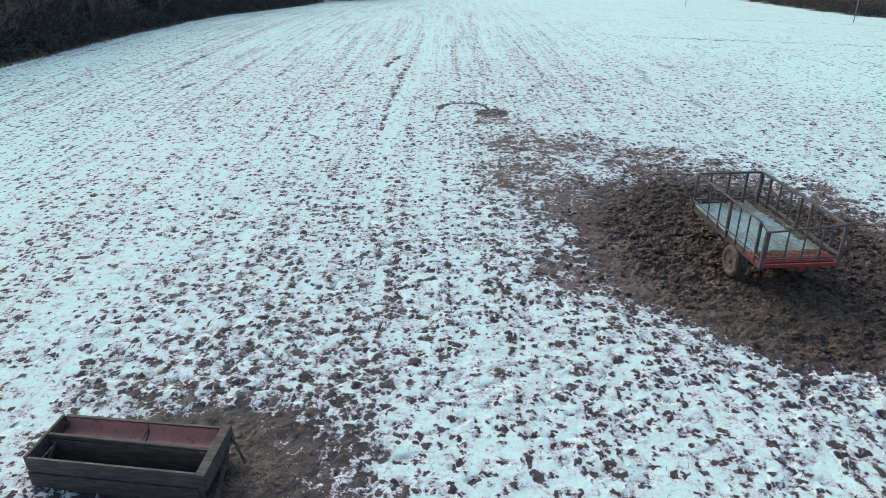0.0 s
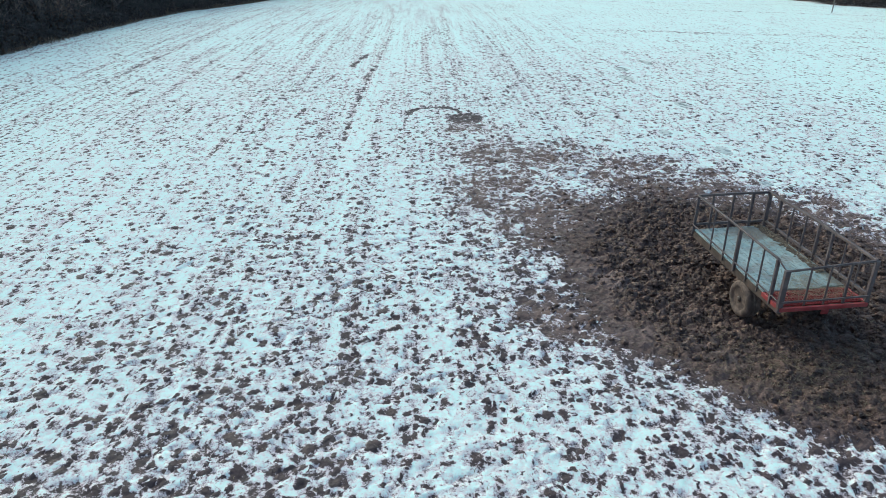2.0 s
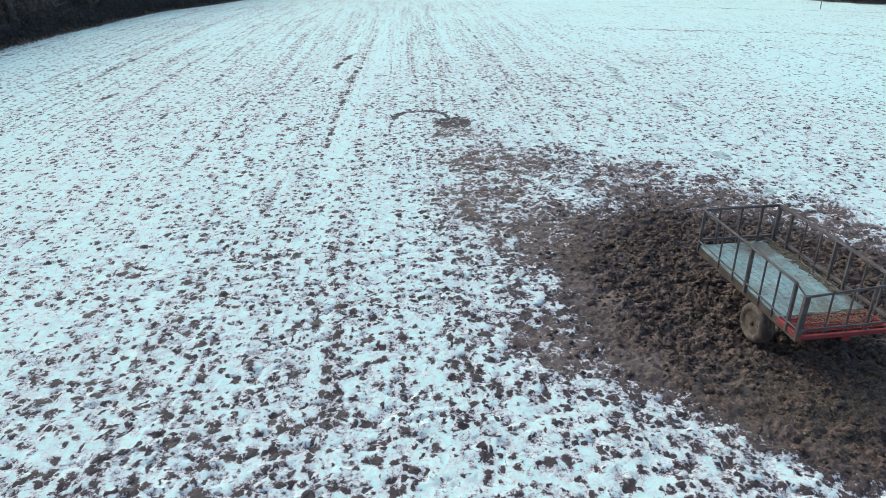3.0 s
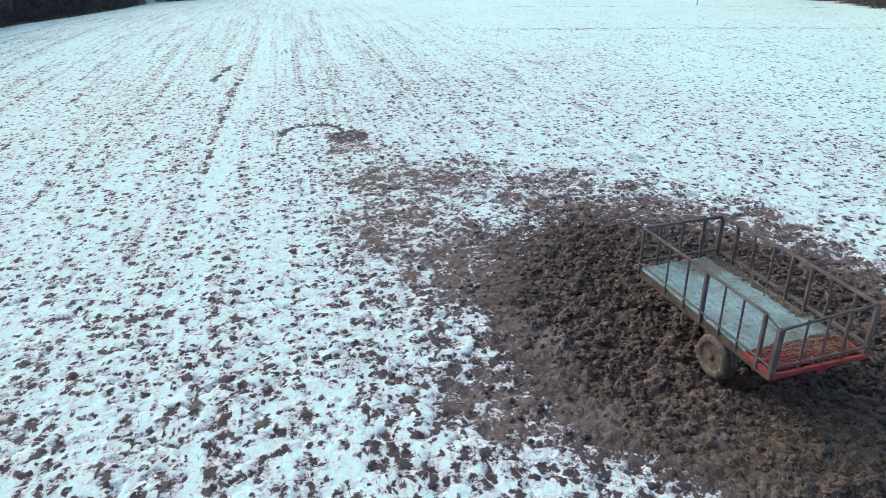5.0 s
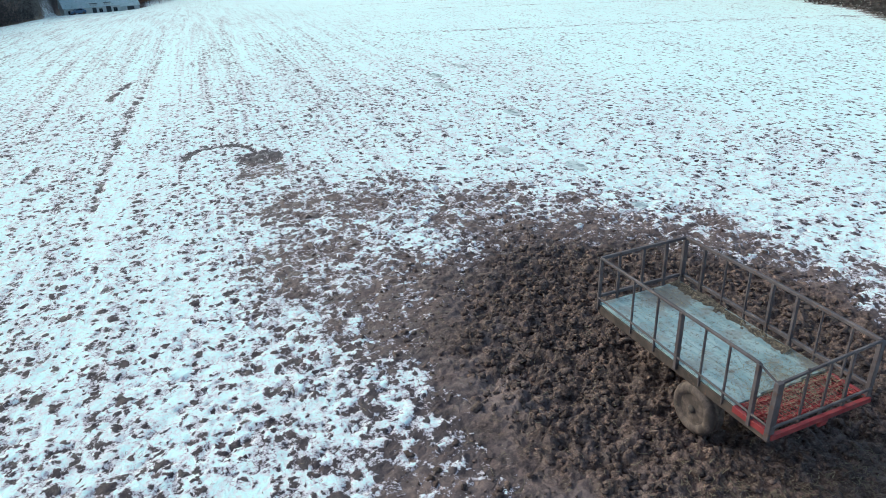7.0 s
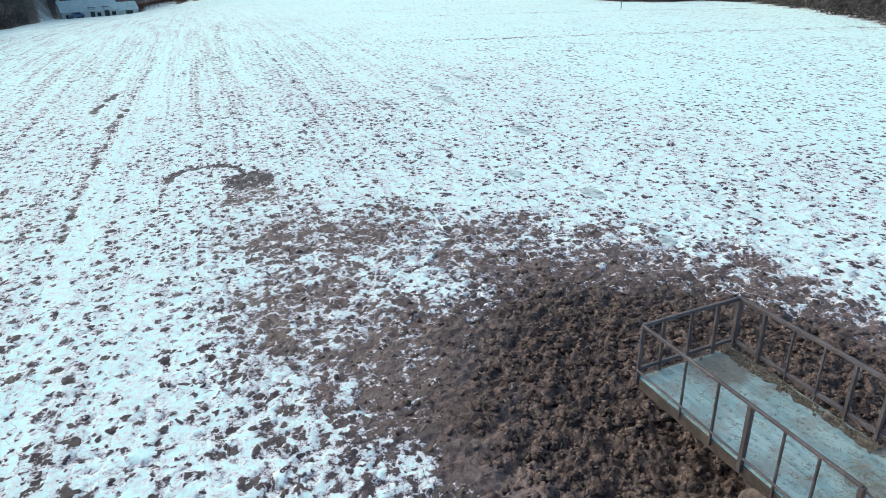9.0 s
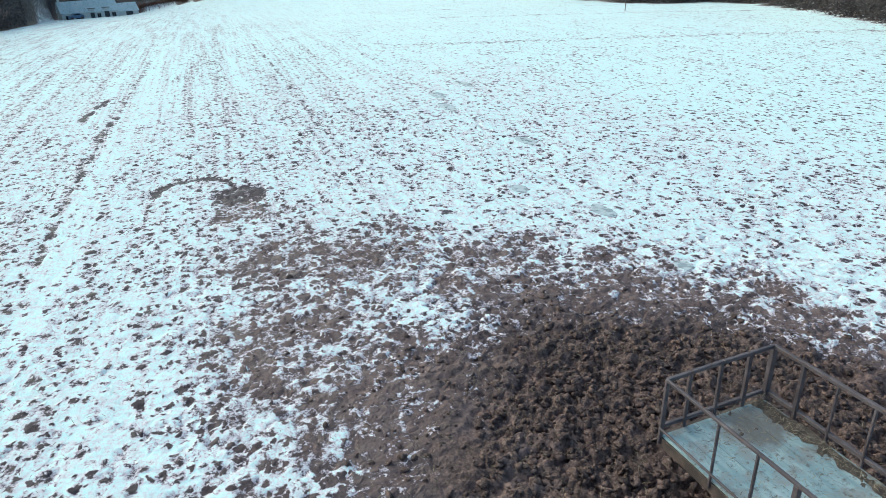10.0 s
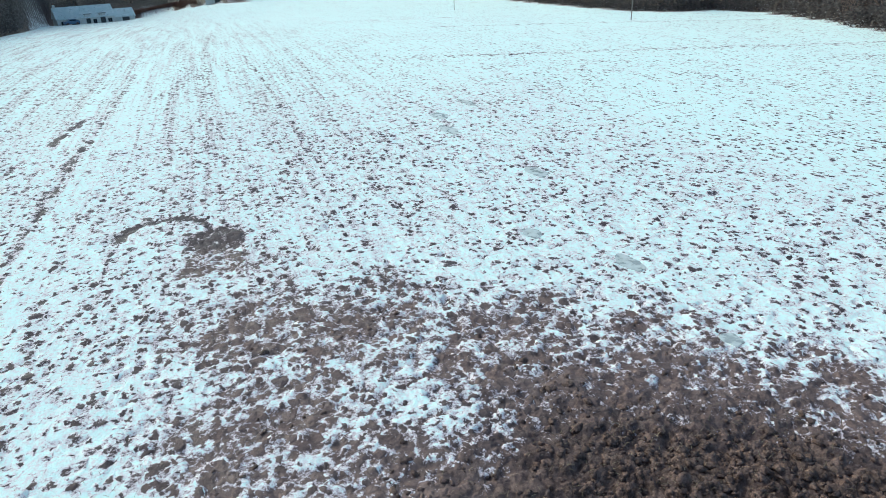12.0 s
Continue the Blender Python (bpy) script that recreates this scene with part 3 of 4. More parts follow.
def bar(p, q, w, h, bev=0.004, bm=None, wob=0.0):
    """A bevelled bar of section w by h from p to q; h is measured as near upright as the bar allows."""
    p, q = Vector(p), Vector(q)
    own = bmesh.new()
    g = bmesh.ops.create_cube(own, size=1.0)
    length = (q - p).length
    bmesh.ops.scale(own, vec=(w, length, h), verts=own.verts)
    if bev:
        bmesh.ops.bevel(own, geom=own.edges[:], offset=min(bev, w / 3, h / 3), segments=1, affect="EDGES")
    if wob:
        rnd = random.Random(int(1000 * (p.x + p.y * 3 + q.z * 7)))
        for v in own.verts:
            v.co += Vector((rnd.uniform(-wob, wob), 0, rnd.uniform(-wob, wob)))
    d = (q - p).normalized()
    up = Vector((0, 0, 1)) if abs(d.z) < 0.95 else Vector((0, 1, 0))
    x = d.cross(up).normalized()
    z = x.cross(d)
    m = Matrix((x, d, z)).transposed().to_4x4()
    m.translation = (p + q) / 2
    bmesh.ops.transform(own, matrix=m, verts=own.verts)
    if bm is None:
        return own
    me = bpy.data.meshes.new("tmp")
    own.to_mesh(me)
    own.free()
    bm.from_mesh(me)
    bpy.data.meshes.remove(me)
    return bm


def lathe(profile, n=28, axis_x=True):
    """A body turned round the x axis from (along, radius) pairs."""
    bm = bmesh.new()
    rings = []
    for a, rad in profile:
        rings.append([bm.verts.new((a, rad * math.cos(2 * math.pi * k / n), rad * math.sin(2 * math.pi * k / n))) for k in range(n)])
    for u, v in zip(rings, rings[1:]):
        for k in range(n):
            f = bm.faces.new((u[k], u[(k + 1) % n], v[(k + 1) % n], v[k]))
            f.smooth = True
    bm.faces.new(rings[0][::-1])
    bm.faces.new(rings[-1])
    bmesh.ops.recalc_face_normals(bm, faces=bm.faces)
    return bm


def tube(verts, faces, pts, radii, n=5):
    """Adds a tapered tube along pts to a vertex and face list; the last ring closes to a point."""
    base = len(verts)
    for k, (p, rad) in enumerate(zip(pts, radii)):
        d = (pts[min(k + 1, len(pts) - 1)] - pts[max(k - 1, 0)]).normalized()
        a = d.orthogonal().normalized()
        b = d.cross(a)
        for j in range(n):
            t = 2 * math.pi * j / n
            verts.append(tuple(p + a * (rad * math.cos(t)) + b * (rad * math.sin(t))))
    for k in range(len(pts) - 1):
        for j in range(n):
            u, v = base + k * n + j, base + k * n + (j + 1) % n
            faces.append((u, v, v + n, u + n))
    faces.append(tuple(base + (len(pts) - 1) * n + j for j in range(n)))


def empty(name, m):
    ob = new(name)
    ob.empty_display_size = 0.2
    ob.matrix_basis = m
    return ob


# ---- feed trailer ----


def feed_trailer():
    """A flat farm trailer used as a hay feeder; y runs from its red tail (front of the shot) to its far end."""
    t = empty("feed_trailer", pose(8.24, 13.10, 0.0, 0, 0, -0.3))
    tagged(t, "farm trailer with steel rails, pale teal deck and red tray", "trailer")
    W, L, ZD, ZB, ZT = 0.735, 1.53, 0.79, 0.885, 1.495
    steel = "dull grey rust-stained steel"
    for sx in (-1, 1):
        part("side_beam", bar((sx * (W - 0.03), -L, ZD - 0.09), (sx * (W - 0.03), L, ZD - 0.09), 0.06, 0.13), M_DARKSTEEL, t, "mud-caked steel side beam")
    for y in (-0.98, -0.3, 0.4, 1.0, 1.56):
        part("cross_member", bar((-W + 0.06, y, ZD - 0.08), (W - 0.06, y, ZD - 0.08), 0.07, 0.09), M_DARKSTEEL, t)
    # deck of seven boards, slightly uneven
    n = 7
    bw = 2 * (W - 0.015) / n
    rnd = random.Random(4)
    for k in range(n):
        x = -W + 0.015 + bw * (k + 0.5)
        y0 = -1.02 + rnd.uniform(-0.02, 0.02)
        b = bar((x, y0, ZD - 0.014 + rnd.uniform(-0.003, 0.003)), (x, L - 0.01, ZD - 0.014 + rnd.uniform(-0.003, 0.003)), bw - 0.0025, 0.03, 0.0015)
        part("plank", b, M_DECK, t)
    # red tail tray with a welded mesh
    for sx in (-1, 1):
        part("tray_side", bar((sx * (W - 0.012), -L - 0.01, ZD - 0.045), (sx * (W - 0.012), -1.03, ZD - 0.05), 0.05, 0.075), M_RED, t)
    part("tray_bar", bar((-W - 0.01, -L - 0.03, ZD - 0.055), (W + 0.01, -L - 0.03, ZD - 0.055), 0.05, 0.065), M_RED, t)
    for y in (-1.42, -1.25, -1.08):
        part("tray_rung", bar((-W + 0.04, y, ZD - 0.045), (W - 0.04, y, ZD - 0.045), 0.045, 0.05), M_RED, t)
    bm = bmesh.new()
    x = -W + 0.06
    while x < W - 0.04:
        bar((x, -L + 0.03, ZD - 0.012), (x + 0.0, -1.04, ZD - 0.012), 0.008, 0.008, 0, bm)
        x += 0.055
    y = -L + 0.04
    while y < -1.04:
        bar((-W + 0.04, y, ZD - 0.018), (W - 0.04, y, ZD - 0.018), 0.008, 0.008, 0, bm)
        y += 0.055
    part("mesh_panel", bm, M_RED, t, "red welded wire mesh")
    part("bracket", bar((0.05, -L - 0.03, ZD - 0.1), (0.05, -L - 0.01, ZD - 0.19), 0.12, 0.04, 0.01), M_RED, t)
    # corner posts
    for x, y, w in ((-W, -L, 0.085), (W, -L, 0.07), (W, L, 0.075), (-W, L, 0.05)):
        part("post", bar((x, y, ZD - 0.11), (x + 0.01, y, ZT - (0.075 if w > 0.08 else 0)), w, w * 0.75, 0.006), M_STEEL, t, steel)
    # side posts: distance along the side, thickness
    for y, w in ((0.79, 0.028), (0.32, 0.03), (-0.10, 0.06), (-0.50, 0.028), (-0.87, 0.028), (-1.27, 0.055)):
        part("post", bar((-W - 0.005, y, ZD - 0.1), (-W - 0.005, y, ZT), w, w * 0.8, 0.004), M_STEEL, t, steel)
    for y, w in ((1.13, 0.05), (0.72, 0.03), (0.31, 0.032), (-0.07, 0.05), (-0.44, 0.05), (-0.80, 0.028), (-1.19, 0.03)):
        part("post", bar((W + 0.005, y, ZD - 0.1), (W + 0.005, y, ZT), w, w * 0.8, 0.004), M_STEEL, t, steel)
    for x, w in ((-0.42, 0.04), (0.0, 0.04), (0.40, 0.05)):
        part("post", bar((x, L + 0.005, ZD - 0.1), (x, L + 0.005, ZT), w, w * 0.8, 0.004), M_STEEL, t, steel)
    for x, w in ((-0.33, 0.028), (0.0, 0.028), (0.33, 0.04)):
        part("post", bar((x, -L - 0.005, ZD - 0.02), (x, -L - 0.005, ZT - 0.02), w, w * 0.8, 0.004), M_STEEL, t, steel)
    # rails; the last bay of the near side is a thinner rail that dips to its corner post
    def rail(name, pts, w, h):
        bm = bmesh.new()
        for p, q in zip(pts, pts[1:]):
            bar(p, q, w, h, 0.005, bm)
        part(name, bm, M_STEEL, t, steel)

    rail("top_rail", [(-W, L, ZT), (-W - 0.01, 0.3, ZT + 0.012), (-W, -1.27, ZT - 0.005)], 0.035, 0.035)
    rail("top_rail", [(-W, -1.27, ZT - 0.01), (-W, -L, ZT - 0.10)], 0.022, 0.022)
    rail("top_rail", [(W, L, ZT), (W + 0.012, 0.0, ZT + 0.02), (W, -L, ZT)], 0.045, 0.045)
    rail("top_rail", [(-W, L, ZT), (0, L, ZT + 0.008), (W, L, ZT)], 0.04, 0.045)
    rail("top_rail", [(-W, -L, ZT - 0.095), (-0.1, -L, ZT - 0.05), (W, -L, ZT)], 0.03, 0.035)
    rail("lower_rail", [(-W - 0.02, L, ZB), (-W - 0.02, -0.4, ZB - 0.015), (-W - 0.02, -L, ZB - 0.03)], 0.022, 0.025)
    rail("lower_rail", [(W + 0.02, L, ZB), (W + 0.02, -L, ZB)], 0.045, 0.05)
    rail("lower_rail", [(-W, L + 0.02, ZB), (W, L + 0.02, ZB)], 0.04, 0.045)
    rail("lower_rail", [(-W, -L - 0.03, ZB - 0.02), (0.1, -L - 0.04, ZB - 0.005), (W, -L - 0.03, ZB)], 0.028, 0.03)
    # axle and wheels
    part("axle", bar((-W + 0.1, -0.46, 0.34), (W - 0.1, -0.46, 0.34), 0.07, 0.07), M_DARKSTEEL, t)
    for sx in (-1, 1):
        for dy in (-0.22, 0.22):
            part("spring_hanger", bar((sx * (W - 0.13), -0.46, 0.36), (sx * (W - 0.13), -0.46 + dy, ZD - 0.13), 0.05, 0.03), M_DARKSTEEL, t)
        wheel = empty("wheel", Matrix.Translation((sx * (W - 0.09), -0.46, 0.325)) @ pose(0, 0, 0, 0, 0, 0 if sx < 0 else 180) @ Matrix.Scale(0.97, 4))
        wheel.parent = t
        tyre = part("tyre", lathe([(-0.10, 0.205), (-0.125, 0.225), (-0.135, 0.27), (-0.12, 0.315), (-0.085, 0.338), (-0.04, 0.342), (-0.035, 0.330), (-0.02, 0.330), (-0.015, 0.343),
                                   (0.015, 0.343), (0.02, 0.330), (0.035, 0.330), (0.04, 0.342), (0.085, 0.338), (0.12, 0.315), (0.135, 0.27), (0.125, 0.225), (0.10, 0.205)]), M_TYRE, wheel, "mud-caked black tyre")
        part("rim", lathe([(0.09, 0.20), (-0.09, 0.207), (-0.10, 0.19), (-0.055, 0.16), (-0.05, 0.09), (-0.075, 0.075), (-0.08, 0.0)]), M_RIM, wheel, "muddy steel rim")
        part("hub", lathe([(-0.06, 0.06), (-0.12, 0.052), (-0.135, 0.03), (-0.135, 0.0)], 16), M_DARKSTEEL, wheel)
    return t


trailer = feed_trailer()


def blades(name, count, place, size, mat, seed, flat=0.25, thick=0.004):
    """Straw: slim three-sided slivers strewn by place(rng), which gives x, y, z."""
    rng = random.Random(seed)
    verts, faces = [], []
    for _ in range(count):
        p = place(rng)
        if p is None:
            continue
        x, y, z = p
        a = rng.uniform(0, 2 * math.pi)
        s = rng.uniform(*size)
        lift = rng.uniform(-0.05, flat) * s
        d = Vector((math.cos(a) * s, math.sin(a) * s, lift))
        side = Vector((-math.sin(a), math.cos(a), 0)) * rng.uniform(0.6, 1.3) * thick
        c = Vector((x, y, z + 0.004))
        bend = Vector((rng.uniform(-0.15, 0.15) * s, rng.uniform(-0.15, 0.15) * s, rng.uniform(0, 0.12) * s))
        b = len(verts)
        verts += [tuple(c - side), tuple(c + side), tuple(c + d / 2 + bend + side), tuple(c + d / 2 + bend - side), tuple(c + d), tuple(c + d / 2 + bend + Vector((0, 0, thick)))]
        faces += [(b, b + 1, b + 2, b + 3), (b + 3, b + 2, b + 4), (b + 3, b + 5, b + 2)]
    return soup(name, verts, faces, mat)


def on_trailer(x, y, z):
    return trailer.matrix_basis @ Vector((x, y, z))


def hay_place(rng):
    k = rng.random()
    if k < 0.30:
        x, y = rng.gauss(0.05, 0.40), rng.gauss(-1.22, 0.17)
        z = 0.792 + abs(rng.gauss(0, 0.03)) * max(0, 1 - abs(x))
    elif k < 0.58:
        x, y, z = rng.gauss(0.05, 0.30), rng.gauss(-0.85, 0.25), 0.796
    elif k < 0.78:
        x, y, z = 0.65 - abs(rng.gauss(0, 0.06)), rng.uniform(-1.3, 1.5), 0.796 + abs(rng.gauss(0, 0.03))
    elif k < 0.88:
        x, y, z = rng.gauss(0.2, 0.25), rng.gauss(1.2, 0.25), 0.796
    else:
        x, y, z = rng.uniform(-0.68, 0.68), rng.uniform(-1.0, 1.5), 0.796
    if abs(x) > 0.69 or abs(y) > 1.50:
        return None
    return on_trailer(x, y, z)


tagged(blades("hay_scraps", 2600, hay_place, (0.03, 0.11), M_HAY, 5, 0.25, 0.0022), "loose pale hay scraps on the trailer deck and tray", "hay", "", "stuff")


def sludge():
    """Trampled feed left along the far edge and corner of the deck."""
    bm = bmesh.new()
    n, m = 26, 60
    rows = []
    for j in range(m + 1):
        y = -0.55 + 2.1 * j / m
        row = []
        for i in range(n + 1):
            x = -0.25 + 0.94 * i / n
            edge_pile = math.exp(-((x - 0.68) / 0.14) ** 2) * (0.5 + 0.5 * noise.noise((x * 2, y * 2.5, 0)))
            corner_pile = math.exp(-(((x - 0.18) / 0.30) ** 2 + ((y - 1.22) / 0.26) ** 2)) * 0.15
            z = 0.085 * edge_pile + 0.05 * corner_pile + 0.02 * noise.noise((x * 9, y * 9, 3)) + 0.012 * noise.noise((x * 22, y * 22, 3)) - 0.017
            row.append(bm.verts.new((x, y, 0.792 + z)))
        rows.append(row)
    for a, b in zip(rows, rows[1:]):
        for i in range(n):
            bm.faces.new((a[i], a[i + 1], b[i + 1], b[i]))
    ob = part("feed_residue", bm, M_FEED, None, "trampled dark feed residue on the trailer deck", trailer.matrix_basis)
    return tagged(ob, "", "feed", "", "stuff")


sludge()

# ---- feed trough ----


def feed_trough():
    t = empty("feed_trough", pose(-2.68, 7.88, 0.0, 0, 0, -11.5))
    tagged(t, "long grey timber feed trough with a rust-red liner on muddy snow", "trough")
    A, B, H = 1.12, 0.40, 0.49
    wood = "grey weathered timber"
    for z0, hh in ((H - 0.11, 0.21), (0.13, 0.24)):
        part("side_board", bar((-A, B, z0), (A - 0.06, B, z0), 0.045, hh, 0.006, None, 0.004), M_WOOD, t, wood)
        part("side_board", bar((-A, -B, z0 - 0.02), (A - 0.06, -B, z0 - 0.04), 0.045, hh, 0.006, None, 0.004), M_WOOD, t, wood)
        part("end_board", bar((-A - 0.03, -B, z0 - 0.02), (-A - 0.03, B, z0 + 0.01), 0.045, hh, 0.006, None, 0.004), M_WOOD, t, wood)
    part("divider", bar((-A, 0.03, H - 0.03), (A - 0.06, 0.0, H - 0.04), 0.045, 0.05, 0.006, None, 0.004), M_WOOD, t, wood)
    part("inner_panel", bar((-A + 0.02, 0.02, 0.24), (A - 0.06, -0.01, 0.24), 0.03, 0.34, 0.004, None, 0.004), M_WOOD, t)
    part("end_board", bar((A, -B - 0.03, H - 0.16), (A, B + 0.03, H - 0.08), 0.12, 0.25, 0.008, None, 0.006), M_WOOD, t, wood)
    for x in (-A + 0.02, A - 0.06):
        for y in (-B + 0.05, B - 0.05):
            part("leg", bar((x, y, -0.03), (x, y, H - 0.08), 0.07, 0.06, 0.005), M_WOOD, t, wood)
    for y in (-0.36, -0.235, -0.11):
        part("floor_board", bar((-A, y, 0.10), (A - 0.06, y, 0.10), 0.118, 0.025, 0.004, None, 0.003), M_WOOD, t)
    part("front_lip", bar((-A, -B + 0.07, 0.27), (A - 0.06, -B + 0.07, 0.25), 0.04, 0.07, 0.004), M_WOOD, t)
    part("brace", bar((A + 0.14, -B, 0.02), (A + 0.05, B - 0.1, H - 0.12), 0.05, 0.04, 0.005), M_WOOD, t)
    part("brace", bar((A + 0.24, 0.28, 0.02), (A + 0.06, 0.36, H - 0.1), 0.03, 0.03, 0.004), M_WOOD, t)
    # two rounded liner sections that meet at a seam
    for x0, x1 in ((-A + 0.02, 0.035), (0.055, A - 0.07)):
        bm = bmesh.new()
        prof = [(B - 0.03, H - 0.02), (B - 0.035, H - 0.10), (B - 0.06, H - 0.16), (B - 0.12, H - 0.195), (0.18, H - 0.20), (0.11, H - 0.185), (0.07, H - 0.15), (0.055, H - 0.10), (0.05, H - 0.05)]
        for th in (0.0, -0.008):
            cols = [[bm.verts.new((x, y, z + th)) for y, z in prof] for x in np.linspace(x0, x1, 12)]
            for a, b in zip(cols, cols[1:]):
                for i in range(len(prof) - 1):
                    f = bm.faces.new((a[i], a[i + 1], b[i + 1], b[i]))
                    f.smooth = True
        part("liner", bm, M_LINER, t, "dull rust-red sheet liner")
    part("seam_strip", bar((0.045, 0.06, H - 0.15), (0.045, B - 0.05, H - 0.10), 0.02, 0.012, 0.002), M_DARKSTEEL, t)
    part("strap", bar((-A + 0.07, -B + 0.02, 0.1), (-A + 0.1, 0.0, H - 0.1), 0.03, 0.02, 0.003), M_STEEL, t)
    return t


feed_trough()

# ---- frozen puddles ----
for k, (px, py, rx, ry) in enumerate(PUDDLES):
    bm = bmesh.new()
    ring = []
    for j in range(40):
        a = 2 * math.pi * j / 40
        s = 1.0 + 0.35 * noise.noise((math.cos(a) * 1.4 + k * 5, math.sin(a) * 1.4, k)) + 0.12 * noise.noise((math.cos(a) * 5, math.sin(a) * 5, k))
        ring.append((px + rx * s * math.cos(a), py + ry * s * math.sin(a)))
    z = height(px, py) + 0.012
    top = [bm.verts.new((x, y, z)) for x, y in ring]
    low = [bm.verts.new((x, y, z - 0.03)) for x, y in ring]
    bm.faces.new(top)
    for j in range(40):
        bm.faces.new((top[j], low[j], low[(j + 1) % 40], top[(j + 1) % 40]))
    tagged(part("ice_puddle", bm, M_ICE), "grey frozen puddle in the snowy field", "puddle", "frozen puddles")

# ---- straw on the ground ----


def trodden_place(rng):
    if rng.random() < 0.6:
        x, y = rng.gauss(7.8, 1.0), rng.gauss(11.1, 0.6)
    else:
        a, s = rng.uniform(0, 2 * math.pi), math.sqrt(rng.random())
        x, y = 8.7 + 4.0 * s * math.cos(a), 13.9 + 4.4 * s * math.sin(a)
    if 7.45 < x < 9.05 and 11.5 < y < 14.7:
        return None
    return x, y, float(on_grid("z", x, y)) + 0.008


tagged(blades("trodden_hay", 2800, trodden_place, (0.05, 0.16), M_TRODDEN, 6, 0.3), "trodden brown hay in the mud round the trailer", "hay", "", "stuff")


def stubble_place(rng):
    y = 5 + 30 * rng.random() ** 1.4
    x = rng.uniform(-2 - 0.45 * y, 6 + 0.6 * y)
    row = round(x / 0.14) * 0.14 + rng.gauss(0, 0.03)
    if noise.noise((x * 0.5, y * 0.5, 2)) < -0.05:
        return None
    return row + 0.09 * y, y, 0.02


tagged(blades("stubble", 16000, stubble_place, (0.03, 0.09), M_STUBBLE, 7, 0.9, 0.003), "short pale stubble poking through the snow", "stubble", "", "stuff")

# ---- trees ----


def bare_tree(seed, tall, spread):
    rng = random.Random(seed)
    tv, tf, cv, cf = [], [], [], []
    lean = Vector((rng.uniform(-0.08, 0.08), rng.uniform(-0.08, 0.08), 1))
    pts, p = [], Vector((0, 0, -0.4))
    n = 7
    for k in range(n + 1):
        pts.append(p.copy())
        p += (lean + Vector((rng.uniform(-0.09, 0.09), rng.uniform(-0.09, 0.09), 0))) * (tall / n)
    r0 = tall * 0.022
    tube(tv, tf, pts, [r0 * (1.35 if k == 0 else 1) * (1 - k / (n + 0.6)) for k in range(n + 1)], 7)

    def twig(a, d, s, rad):
        b = len(cv)
        e = a + d * s
        o = d.orthogonal().normalized() * rad
        q = d.cross(o)
        cv.extend([tuple(a + o), tuple(a - o * 0.5 + q * 0.87), tuple(a - o * 0.5 - q * 0.87), tuple(e)])
        cf.extend([(b, b + 1, b + 3), (b + 1, b + 2, b + 3), (b + 2, b, b + 3)])

    def limb(a, d, s, rad, depth):
        line = [a]
        q = a.copy()
        dd = d.copy()
        for _ in range(3):
            dd = (dd + Vector((rng.uniform(-0.25, 0.25), rng.uniform(-0.25, 0.25), rng.uniform(-0.05, 0.3)))).normalized()
            q = q + dd * (s / 3)
            line.append(q)
        tube(cv if depth else tv, cf if depth else tf, line, [rad, rad * 0.75, rad * 0.5, rad * 0.22], 4 if depth else 5)
        kids = 6 if depth == 0 else 9
        for _ in range(kids):
            k = rng.randrange(3)
            at = line[k].lerp(line[k + 1], rng.random())
            nd = (dd + Vector((rng.uniform(-1, 1), rng.uniform(-1, 1), rng.uniform(-0.35, 0.8)))).normalized()
            if depth == 0:
                limb(at, nd, s * rng.uniform(0.35, 0.6), rad * 0.42, 1)
            else:
                twig(at, nd, s * rng.uniform(0.4, 0.9), max(rad * 0.35, 0.008))

    for k in range(13):
        t = 0.12 + 0.83 * k / 12
        i = min(int(t * n), n - 1)
        at = pts[i].lerp(pts[i + 1], t * n - i)
        a = k * 2.4 + rng.uniform(-0.5, 0.5)
        d = Vector((math.cos(a), math.sin(a), rng.uniform(0.15, 0.9))).normalized()
        limb(at, d, spread * (1.05 - 0.6 * t) * rng.uniform(0.7, 1.2), r0 * (0.5 - 0.3 * t), 0)
    trunk = soup("tree", tv, tf, M_BARK)
    soup("crown", cv, cf, M_TWIG, trunk, "bare brown twigs")
    return tagged(trunk, "bare dark-brown winter tree in the wood at the field edge", "tree", "trees at the field edge")


def evergreen(seed, tall):
    rng = random.Random(seed)
    tv, tf, cv, cf = [], [], [], []
    tube(tv, tf, [Vector((0, 0, -0.4)), Vector((0.05, 0, tall * 0.5)), Vector((0, 0.05, tall))], [0.16, 0.1, 0.02], 6)
    for _ in range(90):
        h = rng.random() ** 0.8
        a, s = rng.uniform(0, 2 * math.pi), rng.random() ** 0.5
        wide = tall * 0.30 * (1.05 - h) ** 0.6 * (0.7 + 0.4 * math.sin(3 * a + seed))
        c = Vector((math.cos(a) * s * wide, math.sin(a) * s * wide, 0.3 + h * tall))
        for _ in range(34):
            p = c + Vector((rng.gauss(0, 0.22), rng.gauss(0, 0.22), rng.gauss(0, 0.2)))
            u = Vector((rng.gauss(0, 1), rng.gauss(0, 1), rng.gauss(0, 1))).normalized()
            v = u.orthogonal().normalized() * 0.045
            u *= 0.10
            b = len(cv)
            cv.extend([tuple(p - u), tuple(p + v), tuple(p + u), tuple(p - v)])
            cf.append((b, b + 1, b + 2, b + 3))
    trunk = soup("evergreen_tree", tv, tf, M_BARK)
    soup("crown", cv, cf, M_EVERGREEN, trunk, "dense dark-green leaves")
    return tagged(trunk, "dark evergreen tree among the bare trees of the wood", "tree", "evergreens in the wood")


